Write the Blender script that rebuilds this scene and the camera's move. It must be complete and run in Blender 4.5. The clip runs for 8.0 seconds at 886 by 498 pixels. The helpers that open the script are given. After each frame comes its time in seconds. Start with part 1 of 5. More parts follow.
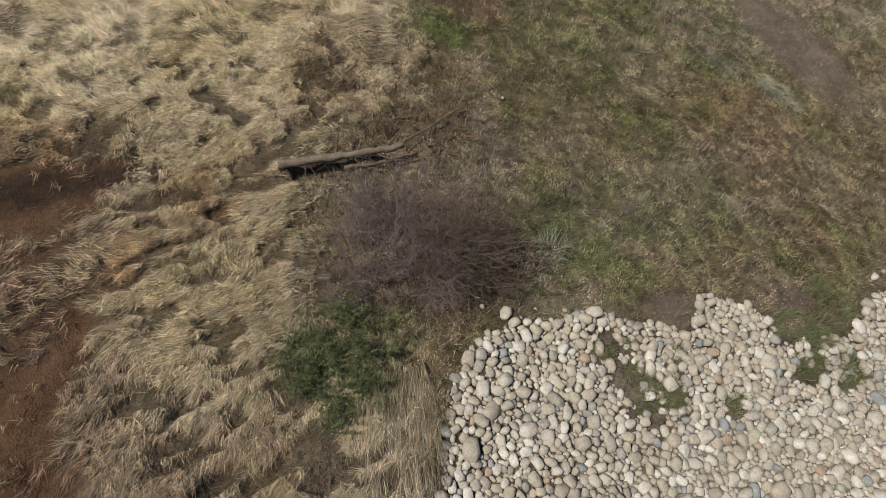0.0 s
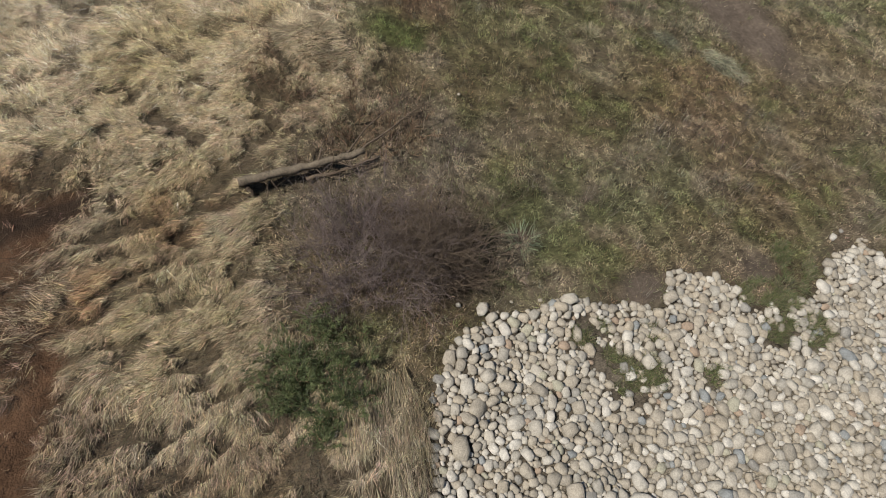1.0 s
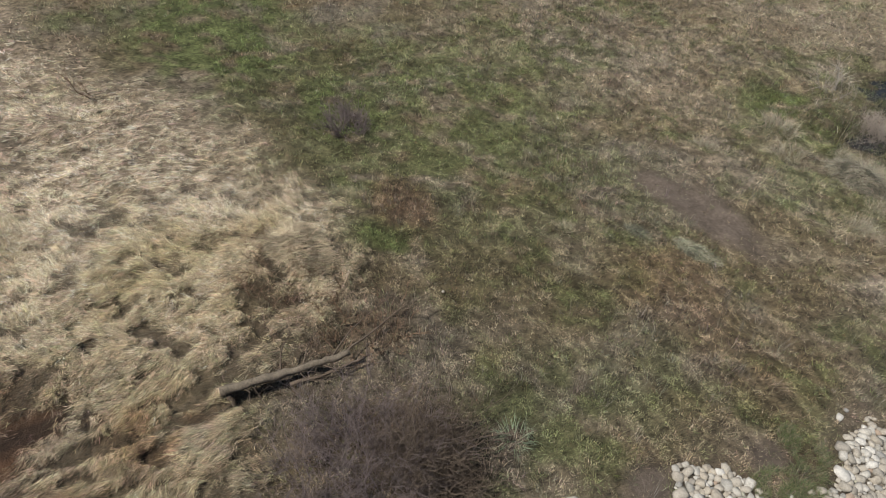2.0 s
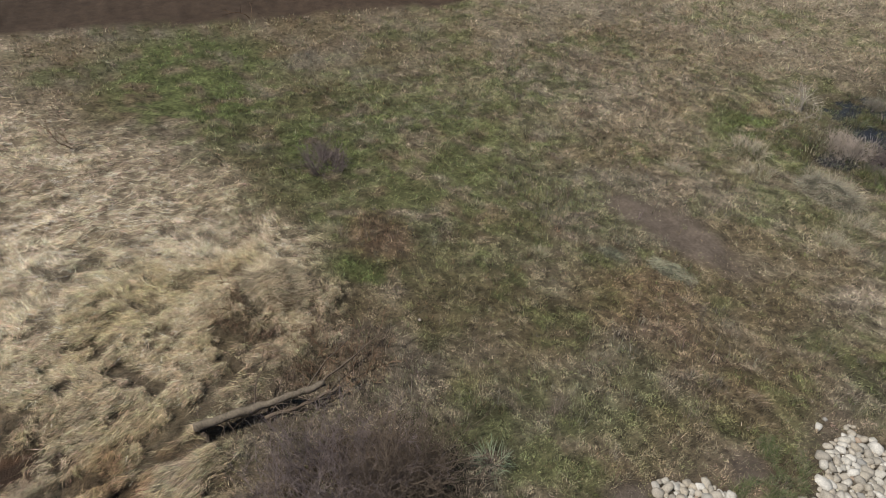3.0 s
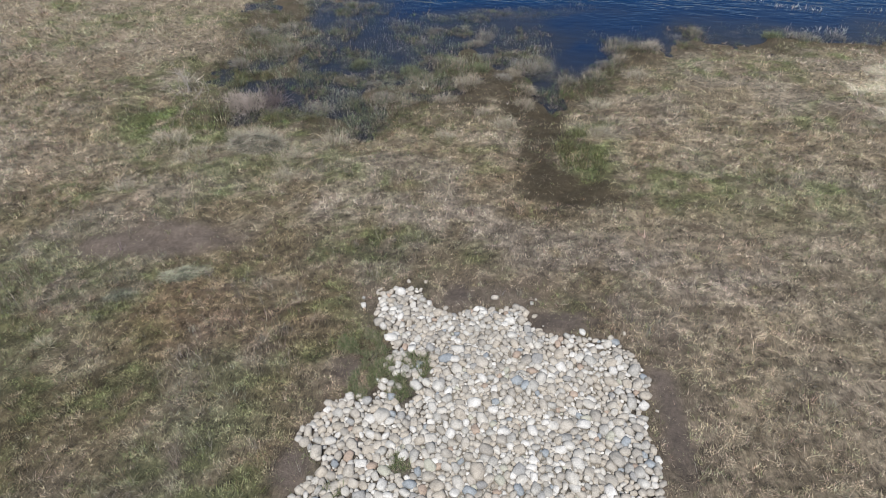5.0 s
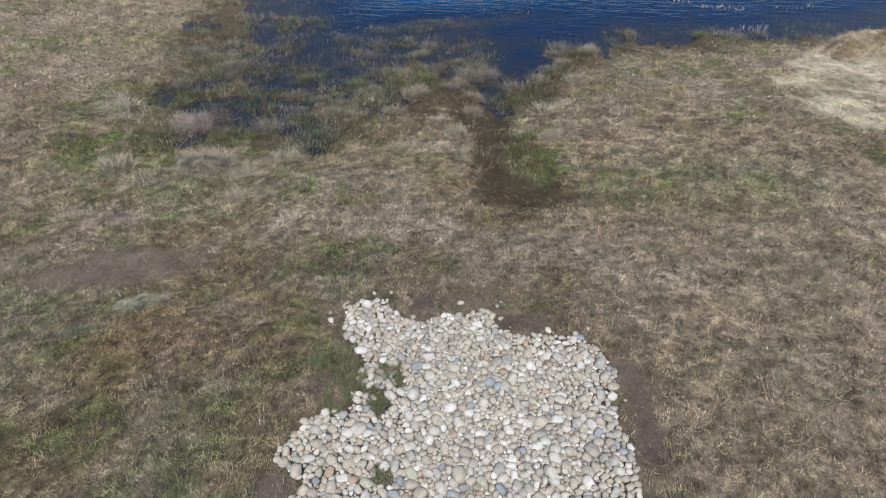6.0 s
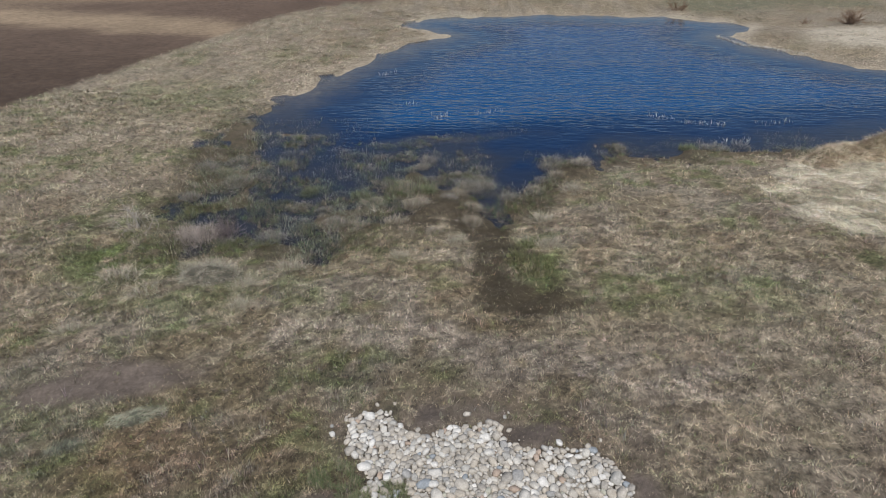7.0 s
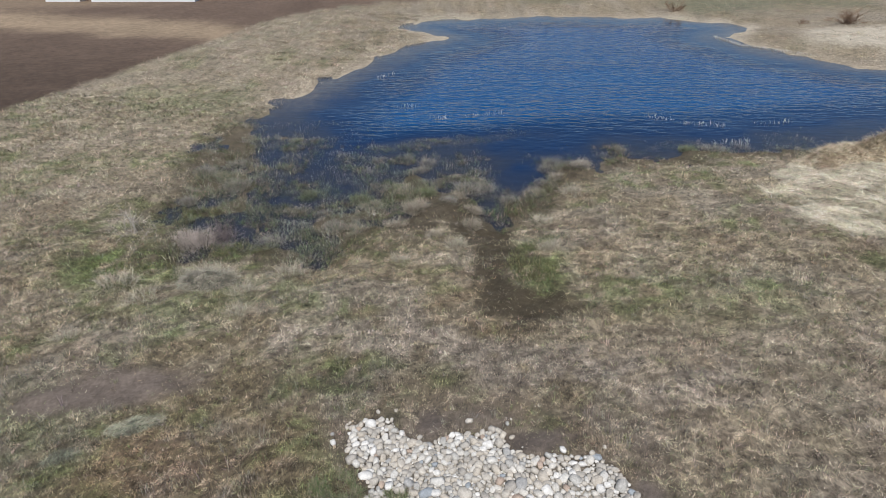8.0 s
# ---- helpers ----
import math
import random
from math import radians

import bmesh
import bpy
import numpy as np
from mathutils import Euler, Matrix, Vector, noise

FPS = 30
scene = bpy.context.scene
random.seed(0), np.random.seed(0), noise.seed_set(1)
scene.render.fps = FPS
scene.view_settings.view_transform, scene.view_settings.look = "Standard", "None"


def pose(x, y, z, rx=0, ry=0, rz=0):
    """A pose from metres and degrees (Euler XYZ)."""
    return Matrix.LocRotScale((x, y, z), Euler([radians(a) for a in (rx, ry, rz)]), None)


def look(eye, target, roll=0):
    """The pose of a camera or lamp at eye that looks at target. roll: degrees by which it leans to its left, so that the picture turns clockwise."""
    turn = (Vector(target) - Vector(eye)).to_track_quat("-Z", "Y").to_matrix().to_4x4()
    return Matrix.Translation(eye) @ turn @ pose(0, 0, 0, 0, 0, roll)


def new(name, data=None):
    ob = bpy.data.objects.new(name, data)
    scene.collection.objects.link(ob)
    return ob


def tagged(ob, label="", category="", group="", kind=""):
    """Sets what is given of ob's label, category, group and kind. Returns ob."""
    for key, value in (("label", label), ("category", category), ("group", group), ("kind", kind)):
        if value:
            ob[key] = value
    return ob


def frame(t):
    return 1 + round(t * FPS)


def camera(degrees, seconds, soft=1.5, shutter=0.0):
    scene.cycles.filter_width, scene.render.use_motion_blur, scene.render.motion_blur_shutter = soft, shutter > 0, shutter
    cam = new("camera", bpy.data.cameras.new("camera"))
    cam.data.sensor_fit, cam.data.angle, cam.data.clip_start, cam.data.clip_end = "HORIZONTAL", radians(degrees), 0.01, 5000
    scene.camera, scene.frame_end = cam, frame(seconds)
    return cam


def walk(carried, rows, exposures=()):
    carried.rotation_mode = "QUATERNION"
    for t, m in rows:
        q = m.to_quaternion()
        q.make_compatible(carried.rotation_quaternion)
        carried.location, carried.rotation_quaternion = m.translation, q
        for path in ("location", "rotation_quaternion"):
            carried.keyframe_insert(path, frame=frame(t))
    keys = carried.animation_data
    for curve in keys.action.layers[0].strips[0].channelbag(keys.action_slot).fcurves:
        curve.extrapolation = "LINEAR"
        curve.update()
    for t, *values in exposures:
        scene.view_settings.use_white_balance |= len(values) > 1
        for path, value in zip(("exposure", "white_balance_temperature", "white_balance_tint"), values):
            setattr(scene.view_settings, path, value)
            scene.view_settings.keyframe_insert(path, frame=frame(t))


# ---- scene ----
cam = camera(74.3, 8.0, soft=0.7)
PATH = [
    (0.0, pose(-0.128, -0.307, 8.799, 26.70, -1.31, 75.25)),
    (0.5, pose(-0.157, -0.282, 8.823, 26.45, -1.11, 74.05)),
    (1.0, pose(-0.179, -0.269, 8.820, 26.46, -1.24, 69.07)),
    (1.2, pose(-0.235, -0.247, 8.851, 26.51, -1.33, 68.13)),
    (1.4, pose(-0.304, -0.191, 8.898, 30.04, -1.29, 67.69)),
    (1.5, pose(-0.321, -0.191, 8.900, 33.06, -1.26, 67.27)),
    (1.7, pose(-0.304, -0.143, 8.901, 39.31, -0.91, 66.83)),
    (2.8, pose(0.136, 0.127, 8.800, 48.77, 1.93, 65.95)),
    (3.0, pose(0.144, 0.168, 8.808, 48.72, 1.91, 64.62)),
    (3.2, pose(0.159, 0.188, 8.804, 48.64, 1.86, 61.32)),
    (3.5, pose(0.229, 0.236, 8.768, 48.58, 1.92, 52.73)),
    (4.0, pose(0.300, 0.205, 8.766, 48.25, 1.03, 33.38)),
    (4.2, pose(0.290, 0.183, 8.745, 48.16, 0.54, 25.68)),
    (4.5, pose(0.309, 0.093, 8.708, 48.41, 0.02, 17.74)),
    (5.0, pose(0.315, -0.028, 8.706, 48.57, -0.37, 6.69)),
    (5.2, pose(0.275, -0.104, 8.712, 48.73, -0.65, 3.56)),
    (6.3, pose(0.117, -0.137, 8.845, 50.32, -0.39, 0.57)),
    (6.5, pose(0.078, -0.136, 8.869, 53.82, -0.30, 0.42)),
    (6.7, pose(0.055, -0.102, 8.887, 57.41, -0.25, 0.31)),
    (6.8, pose(0.060, -0.114, 8.857, 59.38, -0.08, 0.23)),
    (7.0, pose(0.038, -0.126, 8.809, 59.86, -0.12, 0.23)),
    (7.5, pose(0.009, -0.063, 8.803, 59.92, -0.01, 0.09)),
    (8.0, pose(0.000, 0.000, 8.800, 60.02, 0.12, -0.07)),
]
walk(cam, PATH, exposures=[(0.0, 0.0, 6850, 10), (1.0, 0.0, 6750, 10), (1.7, 0.15, 6400, 10), (3.0, 0.05, 6500, 10), (3.5, 0.05, 6350, 10), (4.5, 0.35, 5900, 12), (5.2, 0.37, 5900, 12), (6.4, 0.2, 5950, 12), (7.0, 0.16, 5900, 12), (7.5, 0.28, 5900, 12), (8.0, 0.4, 5850, 12)])

# ---- world, sun, exposure ----
SUN_ELEVATION = radians(60)
world = bpy.data.worlds.new("sky")
scene.world = world
world.use_nodes = True
wn = world.node_tree
sky = wn.nodes.new("ShaderNodeTexSky")
sky.sky_type = "NISHITA"
sky.sun_disc = False
sky.sun_elevation = SUN_ELEVATION
sky.sun_rotation = radians(181.5)
sky.air_density = 1.0
sky.dust_density = 0.15
sky.ozone_density = 3.0
wn.links.new(sky.outputs[0], wn.nodes["Background"].inputs[0])
wn.nodes["Background"].inputs[1].default_value = 0.055
sun = new("sun", bpy.data.lights.new("sun", "SUN"))
sun.data.energy = 4.7
sun.data.angle = radians(0.53)
sun.data.color = (1.0, 0.955, 0.88)
sun.matrix_world = look((-0.2, -40, 71), (0, 0, 0))
scene.view_settings.exposure = 0.0

# ---- small numeric helpers ----
rng = np.random.default_rng(7)


def hash2(ix, iy, seed):
    h = (ix.astype(np.int64) * 374761393 + iy.astype(np.int64) * 668265263 + seed * 974634521) & 0x7FFFFFFF
    h = ((h ^ (h >> 13)) * 1274126177) & 0x7FFFFFFF
    h = ((h ^ (h >> 16)) * 1103515245) & 0x7FFFFFFF
    return (h % 100003) / 100003.0


def vnoise(x, y, size, seed=0):
    """Smooth value noise, 0 to 1, with features of about that size in metres."""
    u, v = np.asarray(x, float) / size, np.asarray(y, float) / size
    ix, iy = np.floor(u), np.floor(v)
    fx, fy = u - ix, v - iy
    fx, fy = fx * fx * (3 - 2 * fx), fy * fy * (3 - 2 * fy)
    a, b = hash2(ix, iy, seed), hash2(ix + 1, iy, seed)
    c, d = hash2(ix, iy + 1, seed), hash2(ix + 1, iy + 1, seed)
    return (a * (1 - fx) + b * fx) * (1 - fy) + (c * (1 - fx) + d * fx) * fy


def fbm(x, y, size, seed=0, octaves=3):
    total, weight, amp = 0.0, 0.0, 1.0
    for k in range(octaves):
        total = total + amp * vnoise(x + 13.7 * k, y - 7.3 * k, size / 2 ** k, seed + k)
        weight += amp
        amp *= 0.5
    return total / weight


def step(a, b, v):
    t = np.clip((v - a) / (b - a), 0, 1)
    return t * t * (3 - 2 * t)


def line_distance(x, y, pts, closed=False):
    best = np.full(np.shape(x), 1e9)
    ring = list(zip(pts, pts[1:] + pts[:1])) if closed else list(zip(pts, pts[1:]))
    for (ax, ay), (bx, by) in ring:
        dx, dy = bx - ax, by - ay
        t = np.clip(((x - ax) * dx + (y - ay) * dy) / (dx * dx + dy * dy), 0, 1)
        best = np.minimum(best, np.hypot(x - ax - t * dx, y - ay - t * dy))
    return best


def signed_distance(x, y, pts):
    """Positive outside the polygon."""
    inside = np.zeros(np.shape(x), bool)
    for (ax, ay), (bx, by) in zip(pts, pts[1:] + pts[:1]):
        cross = (ay > y) != (by > y)
        if ay != by:
            inside ^= cross & (x < (bx - ax) * (y - ay) / (by - ay) + ax)
    d = line_distance(x, y, pts, True)
    return np.where(inside, -d, d)


# ---- the plan: outlines in metres, water level at z = 0 ----
SHORE = [(0.3, 49.2), (-3.4, 44.3), (-5.4, 39.8), (-8.3, 31.3), (-9.9, 24.9), (-9.8, 21.5), (-8.0, 15.4), (-5.4, 14.6), (-3.4, 15.0),
         (-2.3, 16.9), (-1.6, 18.8), (-0.3, 19.8), (0.8, 20.5), (1.1, 18.6), (1.3, 17.0), (1.9, 17.2), (2.9, 18.6), (3.7, 19.6), (4.9, 21.6), (6.5, 22.4), (8.3, 22.9), (12.3, 23.1), (15.5, 23.6),
         (22.0, 25.2), (31.0, 29.5), (36.0, 35.0), (27.5, 38.2), (24.0, 42.5), (22.3, 48.6), (26.6, 54.0), (21.0, 58.9), (9.1, 60.0), (-2.0, 57.6), (-3.2, 53.0)]
STONES = [(-0.3, -1.6), (-0.5, 0.0), (-0.95, 0.07), (-1.58, 0.29), (-1.8, 0.56), (-2.08, 0.98), (-2.2, 1.3), (-2.18, 1.75), (-2.0, 2.45), (-1.87, 3.1), (-1.65, 3.4), (-1.95, 3.8), (-2.0, 4.3), (-1.75, 4.6), (-1.3, 4.75),
          (-1.05, 5.3), (-1.25, 5.9), (-1.58, 6.3), (-1.72, 7.2), (-0.98, 7.4), (-0.63, 7.1), (-0.28, 6.75), (0.14, 7.0), (0.97, 6.98), (1.11, 6.6), (1.3, 6.15), (1.6, 6.2), (2.37, 6.2), (2.72, 5.6), (2.65, 4.5), (2.55, 3.46), (2.5, 1.5), (2.2, -1.6)]
STRAW = [(-0.2, -8), (-0.5, -0.5), (-1.3, 0.0), (-2.2, -0.2), (-2.6, -1.2), (-3.9, -1.1), (-5.0, -0.9), (-6.1, 0.3), (-7.1, 0.95), (-8.6, 1.1), (-9.5, 0.7), (-12, 0.8),
         (-14.7, -0.7), (-15.2, -3), (-21.8, -4.6), (-30, -8), (-30, -30), (0, -30)]
FIELD = [(-25.5, -9), (-24.7, -5.4), (-24.5, -3.1), (-24.3, -0.9), (-23.0, 4.2), (-21.4, 9.8), (-21.0, 13), (-20.9, 18), (-20.6, 26), (-19.2, 33.0), (-17.9, 38.9), (-16.4, 45.0), (-14.6, 54.5),
         (-10, 62), (-2, 68), (2, 110), (-60, 400), (-600, 400), (-600, -200), (-60, -60)]
TAN_BAND = [(-40, 56.6), (-28, 53.1), (-15.8, 49), (-14.4, 44.5), (-24.2, 45.2), (-34.2, 47.7), (-60, 55), (-75, 66)]
MAT = [(12.0, 19.9), (10.6, 17.0), (10.6, 14.9), (12.5, 14.0), (18, 14.5), (22, 19), (18.5, 21.5), (14.6, 21.4)]
SAND = [(27.0, 46.0), (29.0, 43.5), (33.0, 41.0), (44.0, 39.0), (46.0, 48.0), (36.0, 50.5), (30.0, 50.0)]
SOIL = [(-5.75, -5.4), (-5.7, -3.6), (-5.5, -2.7), (-5.15, -2.55), (-4.9, -2.95), (-4.55, -3.6), (-4.35, -5.4)]
MUD = ((-0.22, 7.2, 0.22, 0.3), (1.45, 6.55, 0.6, 0.26), (2.9, 4.6, 0.16, 0.9), (-1.7, 5.15, 0.2, 0.26), (-1.1, 2.15, 0.3, 0.2), (-1.95, 3.45, 0.25, 0.3))
DITCH = [(2.5, 10.9), (1.4, 11.0), (1.35, 13.0), (1.45, 15.5), (1.7, 18.5)]


def shore_distance(x, y):
    """Distance from the water's edge, ragged on the marshy near side."""
    d = signed_distance(x, y, SHORE)
    return d + (fbm(x, y, 1.6, 151, 3) - 0.5) * 1.7 * (0.2 + 0.8 * step(27, 22, y)) * step(36, 30, y) * step(4, 0.5, np.abs(d))


def ellipse(x, y, cx, cy, rx, ry, turn=0.0, soft=0.5):
    c, s = math.cos(radians(turn)), math.sin(radians(turn))
    u, v = ((x - cx) * c + (y - cy) * s) / rx, (-(x - cx) * s + (y - cy) * c) / ry
    return step(1 + soft, 1 - soft, np.hypot(u, v))


def inlet(x, y):
    """The tongue of open water that reaches in beside the ditch's mouth."""
    return np.maximum(ellipse(x + 0.9 * (fbm(x, y, 0.9, 153, 2) - 0.5), y, 2.95, 21.0, 1.0, 1.9, -14, 0.6), 0.9 * ellipse(x, y, 3.6, 23.6, 2.6, 1.6, 0, 0.5))


def terrain(x, y):
    """Height of the ground over the pond's level."""
    x, y = np.asarray(x, float), np.asarray(y, float)
    slope = 2.38 + 0.068 * x - 0.148 * y
    slope = np.where(slope > 3.2, 3.2 + 0.4 * (slope - 3.2), slope)
    d = shore_distance(x, y)
    out = np.maximum(d, 0)
    bank = 0.85 * (1 - np.exp(-out / 7.0)) + 0.006 * out
    k = 0.25
    high = np.logaddexp(slope / k, bank / k) * k
    high = high * step(-0.6, 3.0, d)
    marsh = step(7, 2, x) * step(29, 24, y)
    shallow = np.clip((0.16 - 0.125 * marsh) * d - 0.16 * np.clip(-d - 4.2, 0, 9), -1.6, 0)
    z = np.where(d > 0, high, shallow)
    near = step(60, 20, np.hypot(x, y))
    z = z + (fbm(x, y, 2.4, 3) - 0.5) * 0.22 * near * step(0, 2.5, d) + (fbm(x, y, 0.5, 5, 2) - 0.5) * 0.13 * near * step(-0.5, 0.6, d) + (fbm(x, y, 0.28, 7, 1) - 0.5) * 0.07 * near * step(0, 0.8, d)
    z = z + (fbm(x, y, 1.2, 9, 2) - 0.42) * 0.30 * step(0.2, -0.8, d - 2.0) * step(-7.0, -3.0, d)
    straw = step(0.4, -0.6, signed_distance(x, y, STRAW))
    z = z + straw * near * ((fbm(x, y, 0.9, 21, 2) - 0.5) * 0.26)
    z = z + 0.24 * ellipse(x, y, -7.7, 0.0, 0.9, 0.7, 0, 0.6)
    z = z - 0.32 * inlet(x, y)
    z = z - 0.10 * step(0.9, 0.1, line_distance(x, y, DITCH))
    z = z - 0.07 * step(0.3, -0.5, signed_distance(x, y, STONES))
    # first pit is added to hold the shade beside the bare shrub
    z = z - 0.28 * ellipse(x, y, -2.85, 1.12, 0.2, 0.3) - 0.13 * ellipse(x, y, -4.85, -0.72, 0.2, 0.5)
    far = np.hypot(x, y)
    z = z + step(60, 140, far) * (fbm(x, y, 60, 31, 2) - 0.5) * 3.0 + np.clip(far - 160, 0, 2000) * 0.012
    return z


def cover(x, y):
    """How much of each kind of cover grows at a place."""
    wob = (fbm(x, y, 1.3, 41) - 0.5) * 1.1
    fine = (fbm(x, y, 0.35, 43, 2) - 0.5) * 0.35
    c = {}
    c["straw"] = step(0.7, -0.45, signed_distance(x, y, STRAW) * (1 - 0.6 * step(-7.5, -11.0, x)) + wob * 0.9 + fine * 1.4 + 0.25 * step(-8, -11, x))
    c["stone"] = step(0.02, -0.10, signed_distance(x, y, STONES) + (fbm(x, y, 0.4, 111, 3) - 0.5) * 0.45)
    field = signed_distance(x, y, FIELD) + wob * 0.6
    c["field"] = step(0.4, -0.4, field)
    c["mat"] = step(0.4, -0.4, signed_distance(x, y, MAT) + wob * 1.6 + (fbm(x, y, 0.5, 44, 3) - 0.5) * 1.6)
    c["soil"] = np.clip(step(0.18, -0.3, signed_distance(x, y, SOIL) + wob * 0.25 + fine * 1.3) + 0.75 * step(-2.6, -3.9, y) * step(-4.6, -4.2, x) * step(0.42, 0.66, fbm(x, y, 0.8, 78, 3)) + 0.68 * step(-3.1, -3.7, y + wob * 0.5 + fine * 2) * step(-4.6, -4.2, x), 0, 1) * (1 - c["stone"])
    c["mud"] = np.zeros(np.shape(x))
    for cx, cy, rx, ry in MUD:
        c["mud"] = np.maximum(c["mud"], ellipse(x + fine * 0.6, y, cx, cy, rx, ry, 0, 0.5))
    c["mud"] = c["mud"] * (1 - c["stone"])
    # first ellipse: shade beside the shrub, put in as dark bare ground
    c["bare"] = np.clip(ellipse(x, y, -2.85, 1.12, 0.22, 0.32) + 1.0 * ellipse(x + fine, y + wob * 0.3, -6.5, 8.4, 1.75, 0.62, 12, 0.4) + 0.25 * ellipse(x + fine, y + wob * 0.3, -8.3, 7.4, 1.0, 0.5, 30, 0.5) + 0.9 * c["mud"]
                        + 0.45 * step(0.4, 0.05, np.abs(signed_distance(x, y, STONES)) + wob * 0.5) * step(0.5, 1.5, y) + 0.4 * step(0.6, 0.1, line_distance(x, y, [(-0.5, 7.8), (1.4, 7.3), (3.1, 6.7), (3.2, 4.5)]) + wob * 0.5), 0, 1) * (1 - c["stone"]) * (1 - c["straw"])
    c["path"] = step(1.15, 0.3, line_distance(x, y, [(-3.4, 10.2), (-0.8, 9.9), (1.3, 8.7), (4.9, 7.9)]) + wob * 0.8) * step(0.25, 0.5, fbm(x, y, 0.5, 63, 3)) * (1 - c["stone"])
    shore = shore_distance(x, y)
    c["shore"] = shore
    c["wet"] = np.clip(step(0.8, 0.15, line_distance(x, y, DITCH) + wob * 0.8 + fine * 1.6) + 0.7 * ellipse(x + wob * 0.6, y, 1.75, 12.4, 0.8, 2.6, 0, 0.5) * step(0.35, 0.55, fbm(x, y, 0.5, 66, 2)) + 0.75 * step(1.7, -0.2, shore + wob * 1.3) * step(32, 24, y) + 0.75 * ellipse(x, y, 0.2, 17.6, 2.6, 2.6, 0, 0.5) * step(0.3, 0.55, fbm(x, y, 0.7, 69, 2)) + 0.5 * ellipse(x, y, 4.0, 20.6, 0.9, 2.2, -30, 0.5) * step(0.3, 0.55, fbm(x, y, 0.6, 70, 2)), 0, 1)
    c["bank"] = step(2.0, 0.8, shore + wob) * step(27, 33, y)
    c["sand"] = np.clip(step(1.0, -1.0, signed_distance(x, y, SAND) + wob) + step(1.6, 0.5, shore + wob * 0.6) * step(45, 52, y) * 0.7, 0, 1) * step(-0.6, 0.1, shore)
    g = fbm(x, y, 2.2, 51) * 0.6 + fbm(x, y, 0.6, 53, 2) * 0.4
    green = step(0.48, 0.66, g) * 0.7 * step(0.3, 0.6, fbm(x, y, 0.3, 57, 2))
    for cx, cy, rx, ry, k in ((-7.6, 2.0, 0.9, 0.8, 1.0), (-3.1, 2.7, 1.2, 1.5, 0.75), (-3.3, 5.2, 0.8, 1.0, 0.5), (2.45, 13.2, 0.8, 1.9, 1.0), (-9.0, 14.0, 1.8, 1.5, 1.0), (-6.6, 15.0, 1.8, 0.8, 1.0), (-8.3, 17.3, 1.4, 1.2, 0.9), (-6.5, 12.0, 1.6, 1.0, 0.6),
                              (-7.0, 13.6, 1.6, 0.6, 0.8), (-5.6, 14.1, 0.6, 0.3, 1.0), (6.5, 10.8, 2.2, 1.6, 0.4), (-12.0, 4.5, 5.0, 3.8, 0.8), (-8.5, 6.5, 2.0, 2.0, 0.6), (-18.5, 0.4, 4.5, 2.4, 1.3), (-9.2, 1.9, 1.0, 0.7, 0.9), (-5.0, 12.6, 1.6, 0.8, 0.6), (-12.5, 2.6, 2.6, 1.2, 1.0), (-2.4, -0.2, 0.5, 0.4, 0.8), (-14, 30, 4, 3, 0.5)):
        green = np.maximum(green, k * ellipse(x, y, cx, cy, rx, ry, 0, 0.6) * step(0.28, 0.52, fbm(x, y, 0.4, 55, 2)))
    c["green"] = np.clip(green, 0, 1) * step(70, 25, np.hypot(x, y)) * (1 - 0.85 * step(2.4, 3.4, x) * step(11.5, 8.5, y))
    c["dead"] = np.clip(0.16 * ellipse(x, y, -7.1, -0.05, 1.25, 0.75, 20) + 0.7 * ellipse(x, y, -8.3, 2.5, 0.7, 0.5) + 0.45 * ellipse(x, y, -5.7, 0.5, 0.9, 1.3, 0) + ellipse(x, y, -3.4, 0.5, 1.1, 1.2, 0), 0, 1) * step(0.2, 0.5, fbm(x, y, 0.5, 59, 2))
    c["weed"] = step(0.48, 0.66, fbm(x, y, 1.7, 61)) * 0.8
    c["reddish"] = step(0.58, 0.72, fbm(x, y, 1.1, 67)) * 0.6
    return c


STRAW_PALE, STRAW_GOLD, STRAW_DULL = np.array((0.60, 0.492, 0.352)), np.array((0.43, 0.345, 0.19)), np.array((0.43, 0.355, 0.25))
TURF_BROWN, TURF_GREEN = np.array((0.215, 0.172, 0.102)), np.array((0.135, 0.162, 0.060))
WEED_GREY, RED_BROWN = np.array((0.275, 0.24, 0.192)), np.array((0.22, 0.14, 0.085))
SOIL_BROWN, FIELD_BROWN = np.array((0.088, 0.060, 0.039)), np.array((0.062, 0.043, 0.030))
DRY_TAN, WET_DARK = np.array((0.332, 0.277, 0.197)), np.array((0.045, 0.036, 0.022))


DEAD_BROWN = np.array((0.175, 0.125, 0.085))


def mixed(a, b, w):
    return a + (b - a) * np.asarray(w)[..., None]


